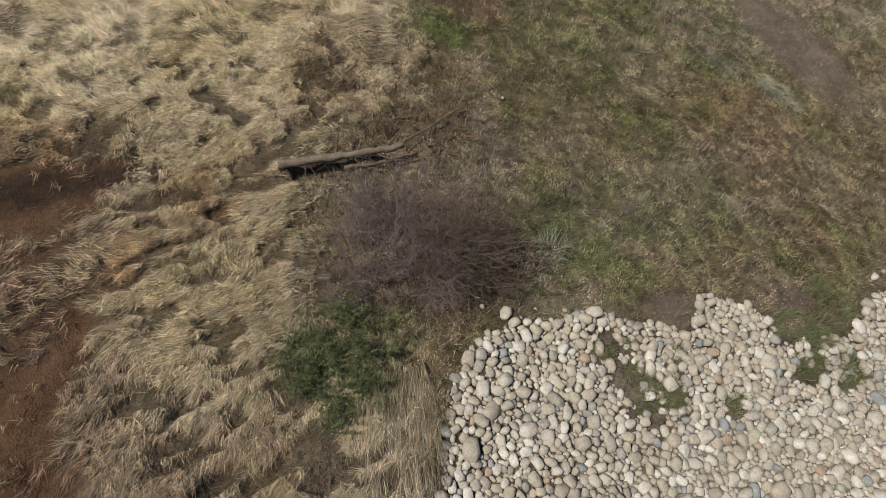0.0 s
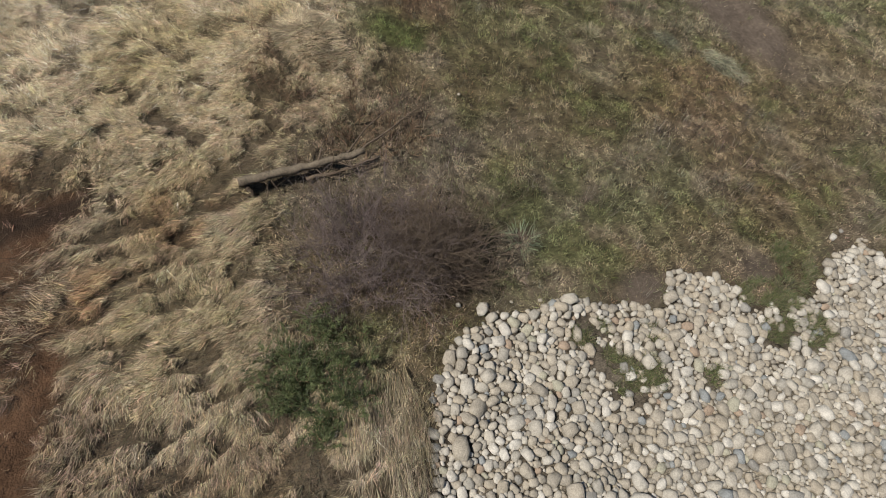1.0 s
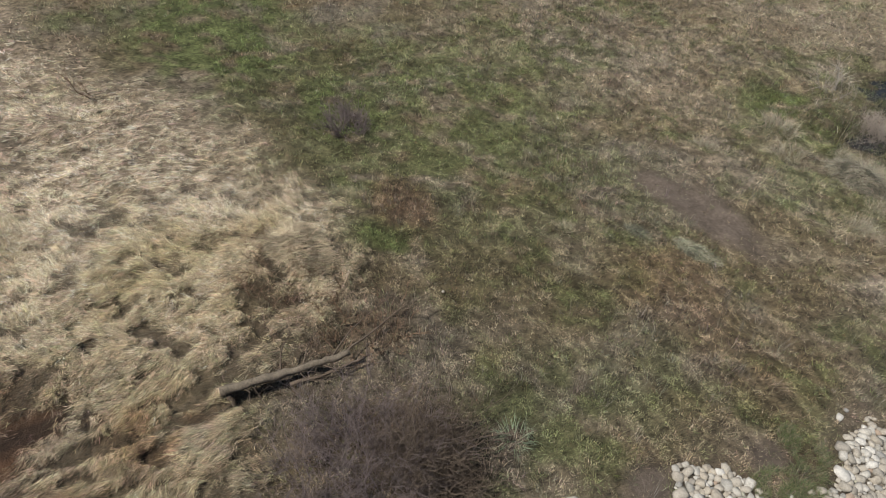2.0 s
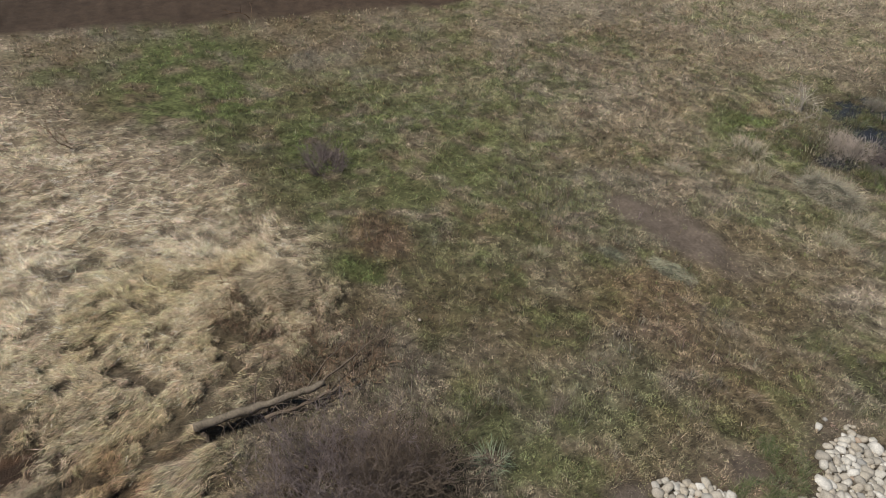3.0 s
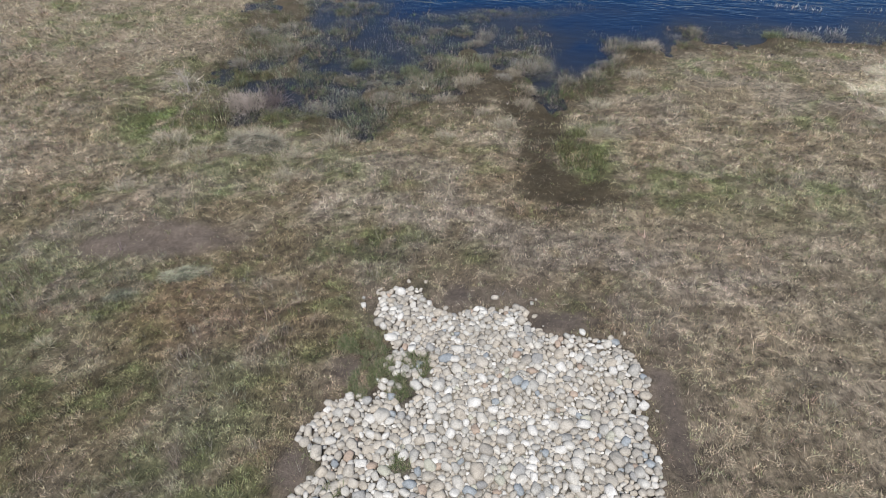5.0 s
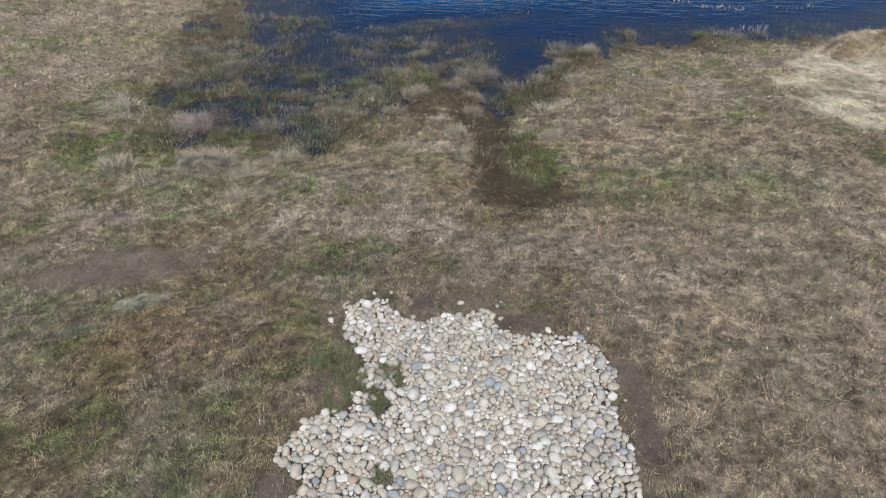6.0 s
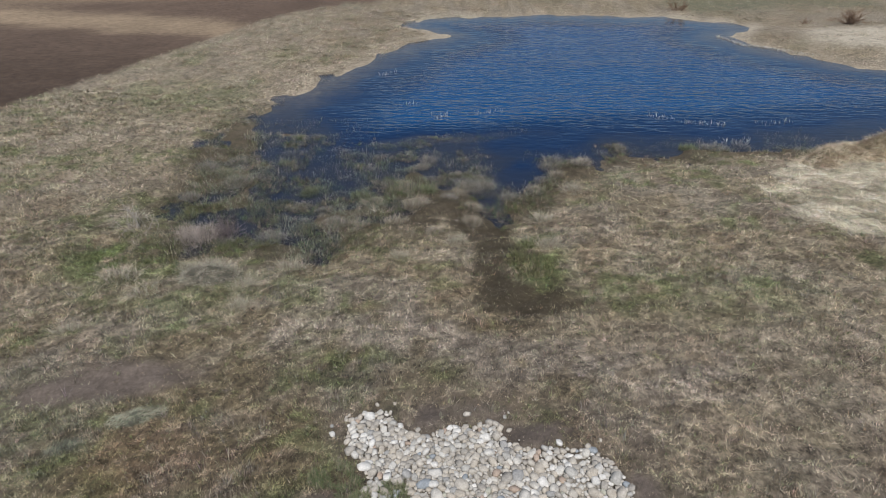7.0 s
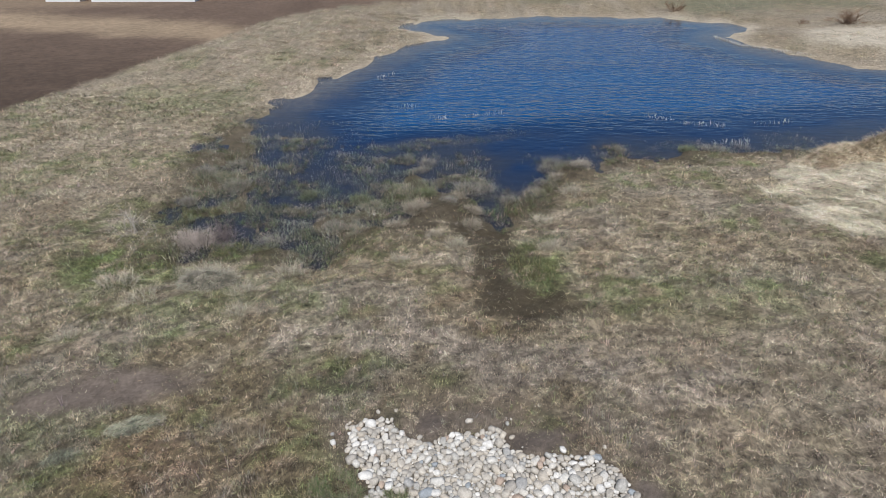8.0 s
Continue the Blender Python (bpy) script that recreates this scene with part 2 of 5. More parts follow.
def plant_colour(x, y, c):
    """The colour of what grows at a place."""
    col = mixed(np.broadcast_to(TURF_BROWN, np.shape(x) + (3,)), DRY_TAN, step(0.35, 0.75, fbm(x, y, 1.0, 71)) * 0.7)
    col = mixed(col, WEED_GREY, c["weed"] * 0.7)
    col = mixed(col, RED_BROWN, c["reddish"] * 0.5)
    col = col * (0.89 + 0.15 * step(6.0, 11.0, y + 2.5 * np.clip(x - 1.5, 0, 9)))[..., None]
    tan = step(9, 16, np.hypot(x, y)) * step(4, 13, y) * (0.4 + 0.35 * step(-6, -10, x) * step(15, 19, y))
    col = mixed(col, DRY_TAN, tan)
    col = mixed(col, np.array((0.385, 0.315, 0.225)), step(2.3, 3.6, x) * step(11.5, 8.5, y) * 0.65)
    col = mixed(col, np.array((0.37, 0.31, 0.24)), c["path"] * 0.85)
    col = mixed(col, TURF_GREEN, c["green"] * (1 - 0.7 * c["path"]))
    col = mixed(col, RED_BROWN * 1.15, ellipse(x + 0.8 * (fbm(x, y, 0.5, 92, 2) - 0.5), y, -4.3, 6.3, 1.6, 0.9, 0, 0.6) * 0.5)
    col = mixed(col, RED_BROWN * 1.05, ellipse(x + 0.5 * (fbm(x, y, 0.4, 90, 2) - 0.5), y, -8.4, 2.6, 0.85, 0.6, 0, 0.6) * 0.85)
    straw = mixed(np.broadcast_to(STRAW_PALE, col.shape), np.array((0.555, 0.45, 0.305)), step(-10, -6.5, x))
    straw = mixed(straw, STRAW_GOLD, step(0.35, 0.75, fbm(x, y, 1.6, 73)) * 0.85 * step(-12, -8, x))
    straw = mixed(straw, STRAW_DULL, step(-6.2, -4.6, x) * (0.35 + 0.65 * step(0.3, 0.65, fbm(x, y, 0.9, 75, 2))))
    straw = mixed(straw, SOIL_BROWN * 2.6, np.clip(step(-2.3, -3.9, y) * step(-6.5, -5.2, x) * 0.75 + 0.5 * step(-2.2, -1.4, x) * step(-0.9, -1.5, y), 0, 1) * step(0.2, 0.55, fbm(x, y, 0.7, 77, 2) + 0.1))
    rust = ellipse(x, y, -4.75, -1.85, 0.55, 0.6, 0, 0.6) + ellipse(x, y, -5.8, -4.3, 0.4, 1.0, 0, 0.6) + ellipse(x, y, -3.9, -3.0, 0.35, 0.5, 0, 0.6)
    straw = mixed(straw, np.array((0.37, 0.235, 0.125)), np.clip(rust, 0, 1) * step(0.3, 0.6, fbm(x, y, 0.3, 76, 2)) * 0.8)
    col = mixed(col, straw, c["straw"])
    col = mixed(col, DRY_TAN * 1.25, c["bank"] * 0.8)
    col = mixed(col, np.array((0.55, 0.48, 0.35)), c["mat"] * (1 - 0.55 * step(0.5, 0.68, fbm(x, y, 0.7, 45, 3))))
    col = mixed(col, DEAD_BROWN, c["dead"] * 0.8)
    blotch = (step(0.32, 0.68, fbm(x, y, 0.2, 79, 3)) - 0.5) * 0.5 * (1 - c["straw"]) * step(26, 14, np.hypot(x, y))
    blotch = blotch + (step(0.35, 0.65, fbm(x, y, 0.5, 80, 3)) - 0.5) * 0.2 * (1 - c["straw"]) * step(6, 13, np.hypot(x, y)) * step(60, 40, np.hypot(x, y))
    col = col * (1 + blotch)[..., None]
    return mixed(col, WET_DARK * 1.8, c["wet"] * 0.75)


def earth_colour(x, y, c):
    """The colour of the ground under the plants."""
    # plant colour dimmed to darken gaps between blades, less so far off
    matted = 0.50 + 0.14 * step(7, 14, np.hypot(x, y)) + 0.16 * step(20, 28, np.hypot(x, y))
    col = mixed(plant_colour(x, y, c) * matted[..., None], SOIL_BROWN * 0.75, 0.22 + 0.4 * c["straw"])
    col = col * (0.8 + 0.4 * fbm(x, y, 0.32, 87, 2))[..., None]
    # dark line down the soil: the rut's shade put into its colour
    rut_shade = step(0.38, 0.08, line_distance(x, y, [(-5.4, -2.75), (-5.25, -3.3), (-5.1, -3.9), (-5.05, -5.4)]) + (fbm(x, y, 0.5, 86, 2) - 0.5) * 0.3)
    col = mixed(col, mixed(np.broadcast_to(SOIL_BROWN * np.array((0.95, 0.78, 0.7)), col.shape), np.array((0.034, 0.022, 0.015)), rut_shade), c["soil"])
    col = mixed(col, np.array((0.118, 0.093, 0.073)), c["bare"])
    col = mixed(col, np.array((0.088, 0.070, 0.056)), c["mud"])
    col = mixed(col, np.array((0.34, 0.295, 0.22)), c["sand"])
    col = mixed(col, np.array((0.115, 0.112, 0.068)), step(0.48, 0.62, fbm(x, y * 2.5, 16, 88, 3)) * step(57, 62, y) * 0.8)
    stripe = step(0.50, 0.66, fbm(x * 0.2, y, 9, 81, 2)) * step(55, 60, y) * 0.6
    stripe = np.maximum(stripe, step(1.0, -1.0, signed_distance(x, y, TAN_BAND) * 0.6 + (fbm(x, y, 3, 83) - 0.5) * 2))
    field = mixed(np.broadcast_to(FIELD_BROWN, col.shape), np.array((0.135, 0.100, 0.064)), stripe)
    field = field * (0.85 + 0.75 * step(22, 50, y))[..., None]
    field = field * (0.8 + 0.4 * fbm(x, y * 2, 1.5, 85, 2))[..., None]
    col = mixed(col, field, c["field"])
    col = mixed(col, WET_DARK, c["wet"] * 0.85)
    # ground between stones is paler inside the apron and towards +x
    pale_gaps = (np.clip(0.15 + step(-0.9, 0.6, x + (fbm(x, y, 0.8, 89, 2) - 0.5) * 1.6), 0, 1) * step(-0.15, -0.55, signed_distance(x, y, STONES)))[..., None]
    return mixed(col, np.array((0.075, 0.062, 0.047)) * (1 - pale_gaps) + np.array((0.21, 0.185, 0.145)) * pale_gaps, c["stone"])


# ---- materials ----
def material(name, rough=0.8, spec=0.3):
    m = bpy.data.materials.new(name)
    m.use_nodes = True
    b = m.node_tree.nodes["Principled BSDF"]
    b.inputs["Roughness"].default_value = rough
    b.inputs["Specular IOR Level"].default_value = spec
    return m, m.node_tree, b


def node(tree, kind, **values):
    n = tree.nodes.new(kind)
    for key, value in values.items():
        n.inputs[key].default_value = value
    return n


def grain(tree, b, colour, big=1.0, small=12.0, depth=0.5, bump=0.3, bump_scale=30.0, metres=0.02):
    """Two scales of tone over a colour socket, and a fine relief."""
    co = tree.nodes.new("ShaderNodeNewGeometry")
    n1, n2 = node(tree, "ShaderNodeTexNoise", Scale=big, Detail=4.0), node(tree, "ShaderNodeTexNoise", Scale=small, Detail=5.0)
    n3 = node(tree, "ShaderNodeTexNoise", Scale=bump_scale, Detail=6.0)
    for n in (n1, n2, n3):
        tree.links.new(co.outputs["Position"], n.inputs["Vector"])
    add = tree.nodes.new("ShaderNodeMath")
    tree.links.new(n1.outputs[0], add.inputs[0])
    tree.links.new(n2.outputs[0], add.inputs[1])
    span = node(tree, "ShaderNodeMapRange")
    span.inputs[1].default_value, span.inputs[2].default_value = 0.6, 1.4
    span.inputs[3].default_value, span.inputs[4].default_value = 1 - depth, 1 + depth
    tree.links.new(add.outputs[0], span.inputs[0])
    mul = tree.nodes.new("ShaderNodeVectorMath")
    mul.operation = "SCALE"
    tree.links.new(colour, mul.inputs[0])
    tree.links.new(span.outputs[0], mul.inputs["Scale"])
    tree.links.new(mul.outputs[0], b.inputs["Base Color"])
    bp = node(tree, "ShaderNodeBump", Strength=bump, Distance=metres)
    tree.links.new(n3.outputs[0], bp.inputs["Height"])
    tree.links.new(bp.outputs[0], b.inputs["Normal"])


def earth_material():
    """Soil under matted dead stalks: the tone's alpha says how thickly they lie."""
    m, tree, b = material("earth", 0.95, 0.15)
    a = tree.nodes.new("ShaderNodeAttribute")
    a.attribute_name = "tone"
    co = tree.nodes.new("ShaderNodeNewGeometry")
    fibres = []
    for turn in (20, 105):
        at = tree.nodes.new("ShaderNodeMapping")
        at.inputs["Rotation"].default_value = (0, 0, radians(turn))
        at.inputs["Scale"].default_value = (60, 13, 20)
        n = node(tree, "ShaderNodeTexNoise", Scale=1.0, Detail=3.0, Distortion=0.8)
        tree.links.new(co.outputs["Position"], at.inputs[0])
        tree.links.new(at.outputs[0], n.inputs["Vector"])
        fibres.append(n)
    clumps, which = node(tree, "ShaderNodeTexNoise", Scale=7.0, Detail=7.0, Roughness=0.72), node(tree, "ShaderNodeTexNoise", Scale=4.0, Detail=3.0)
    for n in (clumps, which):
        tree.links.new(co.outputs["Position"], n.inputs["Vector"])
    sharp = node(tree, "ShaderNodeMapRange")
    sharp.inputs[1].default_value, sharp.inputs[2].default_value = 0.44, 0.56
    tree.links.new(which.outputs[0], sharp.inputs[0])
    lie = tree.nodes.new("ShaderNodeMix")
    tree.links.new(sharp.outputs[0], lie.inputs[0])
    tree.links.new(fibres[0].outputs[0], lie.inputs[2])
    tree.links.new(fibres[1].outputs[0], lie.inputs[3])
    both = node(tree, "ShaderNodeMix")
    both.inputs[0].default_value = 0.42
    tree.links.new(clumps.outputs[0], both.inputs[2])
    tree.links.new(lie.outputs[0], both.inputs[3])
    span = node(tree, "ShaderNodeMapRange")
    span.inputs[1].default_value, span.inputs[2].default_value = 0.38, 0.63
    span.inputs[3].default_value, span.inputs[4].default_value = 0.22, 1.7
    tree.links.new(both.outputs[0], span.inputs[0])
    thick = node(tree, "ShaderNodeMix")
    thick.inputs[2].default_value = 1.0
    tree.links.new(a.outputs["Alpha"], thick.inputs[0])
    tree.links.new(span.outputs[0], thick.inputs[3])
    tinted = tree.nodes.new("ShaderNodeVectorMath")
    tinted.operation = "SCALE"
    tree.links.new(a.outputs["Color"], tinted.inputs[0])
    tree.links.new(thick.outputs[0], tinted.inputs["Scale"])
    grain(tree, b, tinted.outputs[0], 2.5, 16.0, 0.4, 0.8, 45.0, 0.02)
    return m


def blade_material(name, glow=0.25, rough=0.65):
    m, tree, b = material(name, rough, 0.25)
    a = tree.nodes.new("ShaderNodeAttribute")
    a.attribute_name = "tone"
    grain(tree, b, a.outputs["Color"], 1.5, 25.0, 0.16, 0.0)
    t = tree.nodes.new("ShaderNodeBsdfTranslucent")
    tree.links.new(a.outputs["Color"], t.inputs[0])
    mix = node(tree, "ShaderNodeMixShader", Fac=glow)
    tree.links.new(b.outputs[0], mix.inputs[1])
    tree.links.new(t.outputs[0], mix.inputs[2])
    tree.links.new(mix.outputs[0], tree.nodes["Material Output"].inputs[0])
    return m


def plain_material(name, rgb, rough=0.8, big=3.0, small=30.0, depth=0.35, bump=0.4, bump_scale=60.0, metres=0.01):
    m, tree, b = material(name, rough, 0.25)
    c = tree.nodes.new("ShaderNodeRGB")
    c.outputs[0].default_value = (*rgb, 1)
    grain(tree, b, c.outputs[0], big, small, depth, bump, bump_scale, metres)
    return m


def stone_material():
    m, tree, b = material("river_stone", 0.88, 0.15)
    info, geo = tree.nodes.new("ShaderNodeObjectInfo"), tree.nodes.new("ShaderNodeNewGeometry")
    add, fract = tree.nodes.new("ShaderNodeMath"), tree.nodes.new("ShaderNodeMath")
    fract.operation = "FRACT"
    tree.links.new(info.outputs["Random"], add.inputs[0])
    tree.links.new(geo.outputs["Random Per Island"], add.inputs[1])
    tree.links.new(add.outputs[0], fract.inputs[0])
    ramp = tree.nodes.new("ShaderNodeValToRGB")
    ramp.color_ramp.interpolation = "CONSTANT"
    tones = ((0.0, (0.44, 0.395, 0.325)), (0.16, (0.52, 0.48, 0.41)), (0.30, (0.37, 0.335, 0.28)), (0.42, (0.47, 0.42, 0.345)), (0.52, (0.63, 0.595, 0.53)), (0.62, (0.41, 0.385, 0.335)),
             (0.70, (0.45, 0.395, 0.315)), (0.79, (0.34, 0.325, 0.295)), (0.83, (0.55, 0.515, 0.45)), (0.93, (0.40, 0.31, 0.235)), (0.955, (0.31, 0.325, 0.325)), (0.98, (0.44, 0.42, 0.33)))
    for k, (p, rgb) in enumerate(tones):
        e = ramp.color_ramp.elements[k] if k < 2 else ramp.color_ramp.elements.new(p)
        e.position, e.color = p, (*rgb, 1)
    tree.links.new(fract.outputs[0], ramp.inputs[0])
    dim = tree.nodes.new("ShaderNodeVectorMath")
    dim.operation = "SCALE"
    dim.inputs["Scale"].default_value = 0.8
    tree.links.new(ramp.outputs[0], dim.inputs[0])
    grain(tree, b, dim.outputs[0], 11.0, 60.0, 0.38, 0.7, 45.0, 0.012)
    return m


def water_material():
    m, tree, b = material("pond_water", 0.05, 0.8)
    b.inputs["IOR"].default_value = 1.333
    a = tree.nodes.new("ShaderNodeAttribute")
    a.attribute_name = "depth"
    # the sky's reflected blue is put into the base colour, stronger with depth
    ramp = tree.nodes.new("ShaderNodeValToRGB")
    ramp.color_ramp.elements[0].color = (0.017, 0.021, 0.029, 1)
    ramp.color_ramp.elements[1].color = (0.004, 0.043, 0.120, 1)
    e = ramp.color_ramp.elements.new(0.62)
    e.color = (0.004, 0.025, 0.072, 1)
    e = ramp.color_ramp.elements.new(0.30)
    e.color = (0.006, 0.016, 0.044, 1)
    e = ramp.color_ramp.elements.new(0.16)
    e.color = (0.011, 0.018, 0.034, 1)
    tree.links.new(a.outputs["Fac"], ramp.inputs[0])
    tree.links.new(ramp.outputs[0], b.inputs["Base Color"])
    al = node(tree, "ShaderNodeMapRange")
    al.inputs[1].default_value, al.inputs[2].default_value = 0.0, 0.3
    al.inputs[3].default_value, al.inputs[4].default_value = 0.78, 1.0
    tree.links.new(a.outputs["Fac"], al.inputs[0])
    tree.links.new(al.outputs[0], b.inputs["Alpha"])
    geo = tree.nodes.new("ShaderNodeNewGeometry")
    mapping = tree.nodes.new("ShaderNodeMapping")
    mapping.inputs["Scale"].default_value = (0.38, 0.95, 1)
    mapping.inputs["Rotation"].default_value = (0, 0, radians(8))
    tree.links.new(geo.outputs["Position"], mapping.inputs[0])
    n1, n2 = node(tree, "ShaderNodeTexNoise", Scale=3.0, Detail=3.0, Distortion=0.6), node(tree, "ShaderNodeTexNoise", Scale=0.25, Detail=2.0)
    for n in (n1, n2):
        tree.links.new(mapping.outputs[0], n.inputs["Vector"])
    calm = node(tree, "ShaderNodeMapRange")
    calm.inputs[1].default_value, calm.inputs[2].default_value = 0.25, 0.75
    calm.inputs[3].default_value, calm.inputs[4].default_value = 0.12, 1.0
    tree.links.new(a.outputs["Fac"], calm.inputs[0])
    wind = tree.nodes.new("ShaderNodeMath")
    wind.operation = "MULTIPLY"
    tree.links.new(n2.outputs[0], wind.inputs[0])
    tree.links.new(calm.outputs[0], wind.inputs[1])
    mul = tree.nodes.new("ShaderNodeMath")
    mul.operation = "MULTIPLY"
    tree.links.new(n1.outputs[0], mul.inputs[0])
    tree.links.new(wind.outputs[0], mul.inputs[1])
    bp = node(tree, "ShaderNodeBump", Strength=1.0, Distance=0.28)
    tree.links.new(mul.outputs[0], bp.inputs["Height"])
    tree.links.new(bp.outputs[0], b.inputs["Normal"])
    return m


EARTH, STONE, WATER = earth_material(), stone_material(), water_material()
GRASS, LEAF = blade_material("grass_blade", 0.10), blade_material("green_leaf", 0.3, 0.5)
BARK = plain_material("weathered_bark", (0.165, 0.135, 0.10), 0.9, 6.0, 45.0, 0.6, 0.5, 90.0, 0.02)
DARK_BARK = plain_material("dark_bark", (0.125, 0.095, 0.07), 0.9, 6.0, 45.0, 0.5, 0.8, 45.0, 0.02)
CUT_WOOD = plain_material("cut_wood", (0.42, 0.33, 0.22), 0.85)
TWIG = plain_material("purple_grey_twig", (0.165, 0.13, 0.122), 0.85)
TWIG_BROWN = plain_material("brown_twig", (0.19, 0.125, 0.08), 0.85)


# ---- mesh helpers ----
def mesh_object(name, verts, faces, mat, parent=None, smooth=False):
    me = bpy.data.meshes.new(name)
    me.from_pydata([tuple(v) for v in verts], [], [tuple(f) for f in faces])
    me.materials.append(mat)
    if smooth:
        me.polygons.foreach_set("use_smooth", [True] * len(me.polygons))
    ob = new(name, me)
    ob.parent = parent
    return ob


def part(name, bm, mat, parent, label=""):
    me = bpy.data.meshes.new(name)
    bm.to_mesh(me)
    bm.free()
    me.materials.append(mat)
    ob = new(name, me)
    ob.parent = parent
    return tagged(ob, label)


def fast_mesh(name, verts, tris, mat, tone=None, thick=1.0):
    """A mesh of triangles from arrays, with a colour for each vertex."""
    me = bpy.data.meshes.new(name)
    me.vertices.add(len(verts))
    me.vertices.foreach_set("co", np.ascontiguousarray(verts, np.float32).ravel())
    me.loops.add(len(tris) * 3)
    me.loops.foreach_set("vertex_index", np.ascontiguousarray(tris, np.int32).ravel())
    me.polygons.add(len(tris))
    me.polygons.foreach_set("loop_start", np.arange(0, len(tris) * 3, 3, dtype=np.int32))
    me.update(calc_edges=True)
    if tone is not None:
        rgba = np.ones((len(verts), 4), np.float32)
        rgba[:, :3] = np.clip(tone, 0, 1)
        rgba[:, 3] = thick
        me.color_attributes.new("tone", "FLOAT_COLOR", "POINT").data.foreach_set("color", rgba.ravel())
    me.materials.append(mat)
    return me


def blades(x, y, z, az, lean, bend, length, width, tone, split=True):
    """Grass blades: each a narrow strip that leans towards az and bends further; lean and bend in radians from upright."""
    n = len(x)
    d = np.stack([np.cos(az), np.sin(az), np.zeros(n)], 1)
    spin = az + np.pi / 2 + rng.normal(0, 0.5, n)
    s = np.stack([np.cos(spin), np.sin(spin), rng.normal(0, 0.3, n)], 1) * (width / 2)[:, None]
    up = np.array((0, 0, 1.0))
    p0 = np.stack([x, y, z], 1)
    if not split:
        p2 = p0 + length[:, None] * (np.sin(lean)[:, None] * d + np.cos(lean)[:, None] * up)
        v = np.stack([p0 - s, p0 + s, p2], 1).reshape(-1, 3)
        f = np.arange(n * 3).reshape(-1, 3)
        return v, f, np.repeat(tone, 3, 0)
    p1 = p0 + 0.5 * length[:, None] * (np.sin(lean)[:, None] * d + np.cos(lean)[:, None] * up)
    l2 = lean + bend
    p2 = p1 + 0.5 * length[:, None] * (np.sin(l2)[:, None] * d + np.cos(l2)[:, None] * up)
    v = np.stack([p0 - s, p0 + s, p1 - s * 0.8, p1 + s * 0.8, p2], 1).reshape(-1, 3)
    k = np.arange(n)[:, None] * 5
    f = np.concatenate([k + (0, 1, 3), k + (0, 3, 2), k + (2, 3, 4)], 1).reshape(-1, 3)
    return v, f, np.repeat(tone, 5, 0)


def joined(chunks):
    vs, fs, ts, base = [], [], [], 0
    for v, f, t in chunks:
        vs.append(v), fs.append(f + base), ts.append(t)
        base += len(v)
    return np.concatenate(vs), np.concatenate(fs), np.concatenate(ts)


def scatter(x0, x1, y0, y1, per_m2):
    n = int((x1 - x0) * (y1 - y0) * per_m2)
    return rng.uniform(x0, x1, n), rng.uniform(y0, y1, n)


def jitter(tone, amount=0.22):
    return tone * (1 + rng.normal(0, amount, len(tone)))[:, None] * (1 + rng.normal(0, 0.05, (len(tone), 3)))


def stuff(name, chunks, mat, label, category):
    v, f, t = joined(chunks)
    return tagged(new(name, fast_mesh(name, v, f, mat, t)), label, category, kind="stuff")


# ---- ground and water ----
def spread(a, b, fine, far, grow=1.22):
    mid = list(np.arange(a, b + fine / 2, fine))
    low, high, s = [], [], fine
    while (low[-1] if low else a) > -far:
        s *= grow
        low.append((low[-1] if low else a) - s)
    s = fine
    while (high[-1] if high else b) < far:
        s *= grow
        high.append((high[-1] if high else b) + s)
    return np.array(low[::-1] + mid + high)


def grid_faces(nx, ny):
    i, j = np.meshgrid(np.arange(nx - 1), np.arange(ny - 1))
    a = (j * nx + i).ravel()
    q = np.stack([a, a + 1, a + nx + 1, a + nx], 1)
    return np.concatenate([q[:, (0, 1, 2)], q[:, (0, 2, 3)]])


gx, gy = np.meshgrid(spread(-16, 15, 0.13, 1500, 1.11), spread(-6, 25, 0.13, 1500, 1.08))
nx, ny = gx.shape[1], gx.shape[0]
px, py = gx.ravel(), gy.ravel()
pc = cover(px, py)
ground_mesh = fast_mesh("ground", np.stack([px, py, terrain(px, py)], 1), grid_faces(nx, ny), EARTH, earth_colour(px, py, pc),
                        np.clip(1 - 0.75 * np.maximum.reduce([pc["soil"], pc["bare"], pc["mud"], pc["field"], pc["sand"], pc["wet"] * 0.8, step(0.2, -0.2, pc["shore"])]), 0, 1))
ground_mesh.polygons.foreach_set("use_smooth", [True] * len(ground_mesh.polygons))
ground = tagged(new("ground", ground_mesh), "grassy hillside of brown soil sloping down to a pond", "ground", kind="structure")

wx, wy = np.meshgrid(np.arange(-13, 40.1, 0.4), np.arange(12.5, 63, 0.4))
wx, wy = wx.ravel(), wy.ravel()
water_mesh = fast_mesh("water", np.stack([wx, wy, np.zeros(len(wx))], 1), grid_faces(len(np.arange(-13, 40.1, 0.4)), len(np.arange(12.5, 63, 0.4))), WATER)
depth = np.clip(-terrain(wx, wy) / 1.5, 0, 1)
water_mesh.attributes.new("depth", "FLOAT", "POINT").data.foreach_set("value", depth.astype(np.float32))
water = tagged(new("water", water_mesh), "deep blue rippled pond water", "pond", kind="structure")
water.visible_shadow = False

# ---- grass, weeds and straw ----
def straw_heading(x, y):
    turn = -1.3 + 2.0 * (fbm(x, y, 1.8, 91) - 0.5) * 2 + 1.0 * (fbm(x, y, 0.5, 93, 2) - 0.5) * 2
    return np.where(x > -2.4, -0.45 + 0.6 * (fbm(x, y, 0.5, 93, 2) - 0.5) * 2, turn)


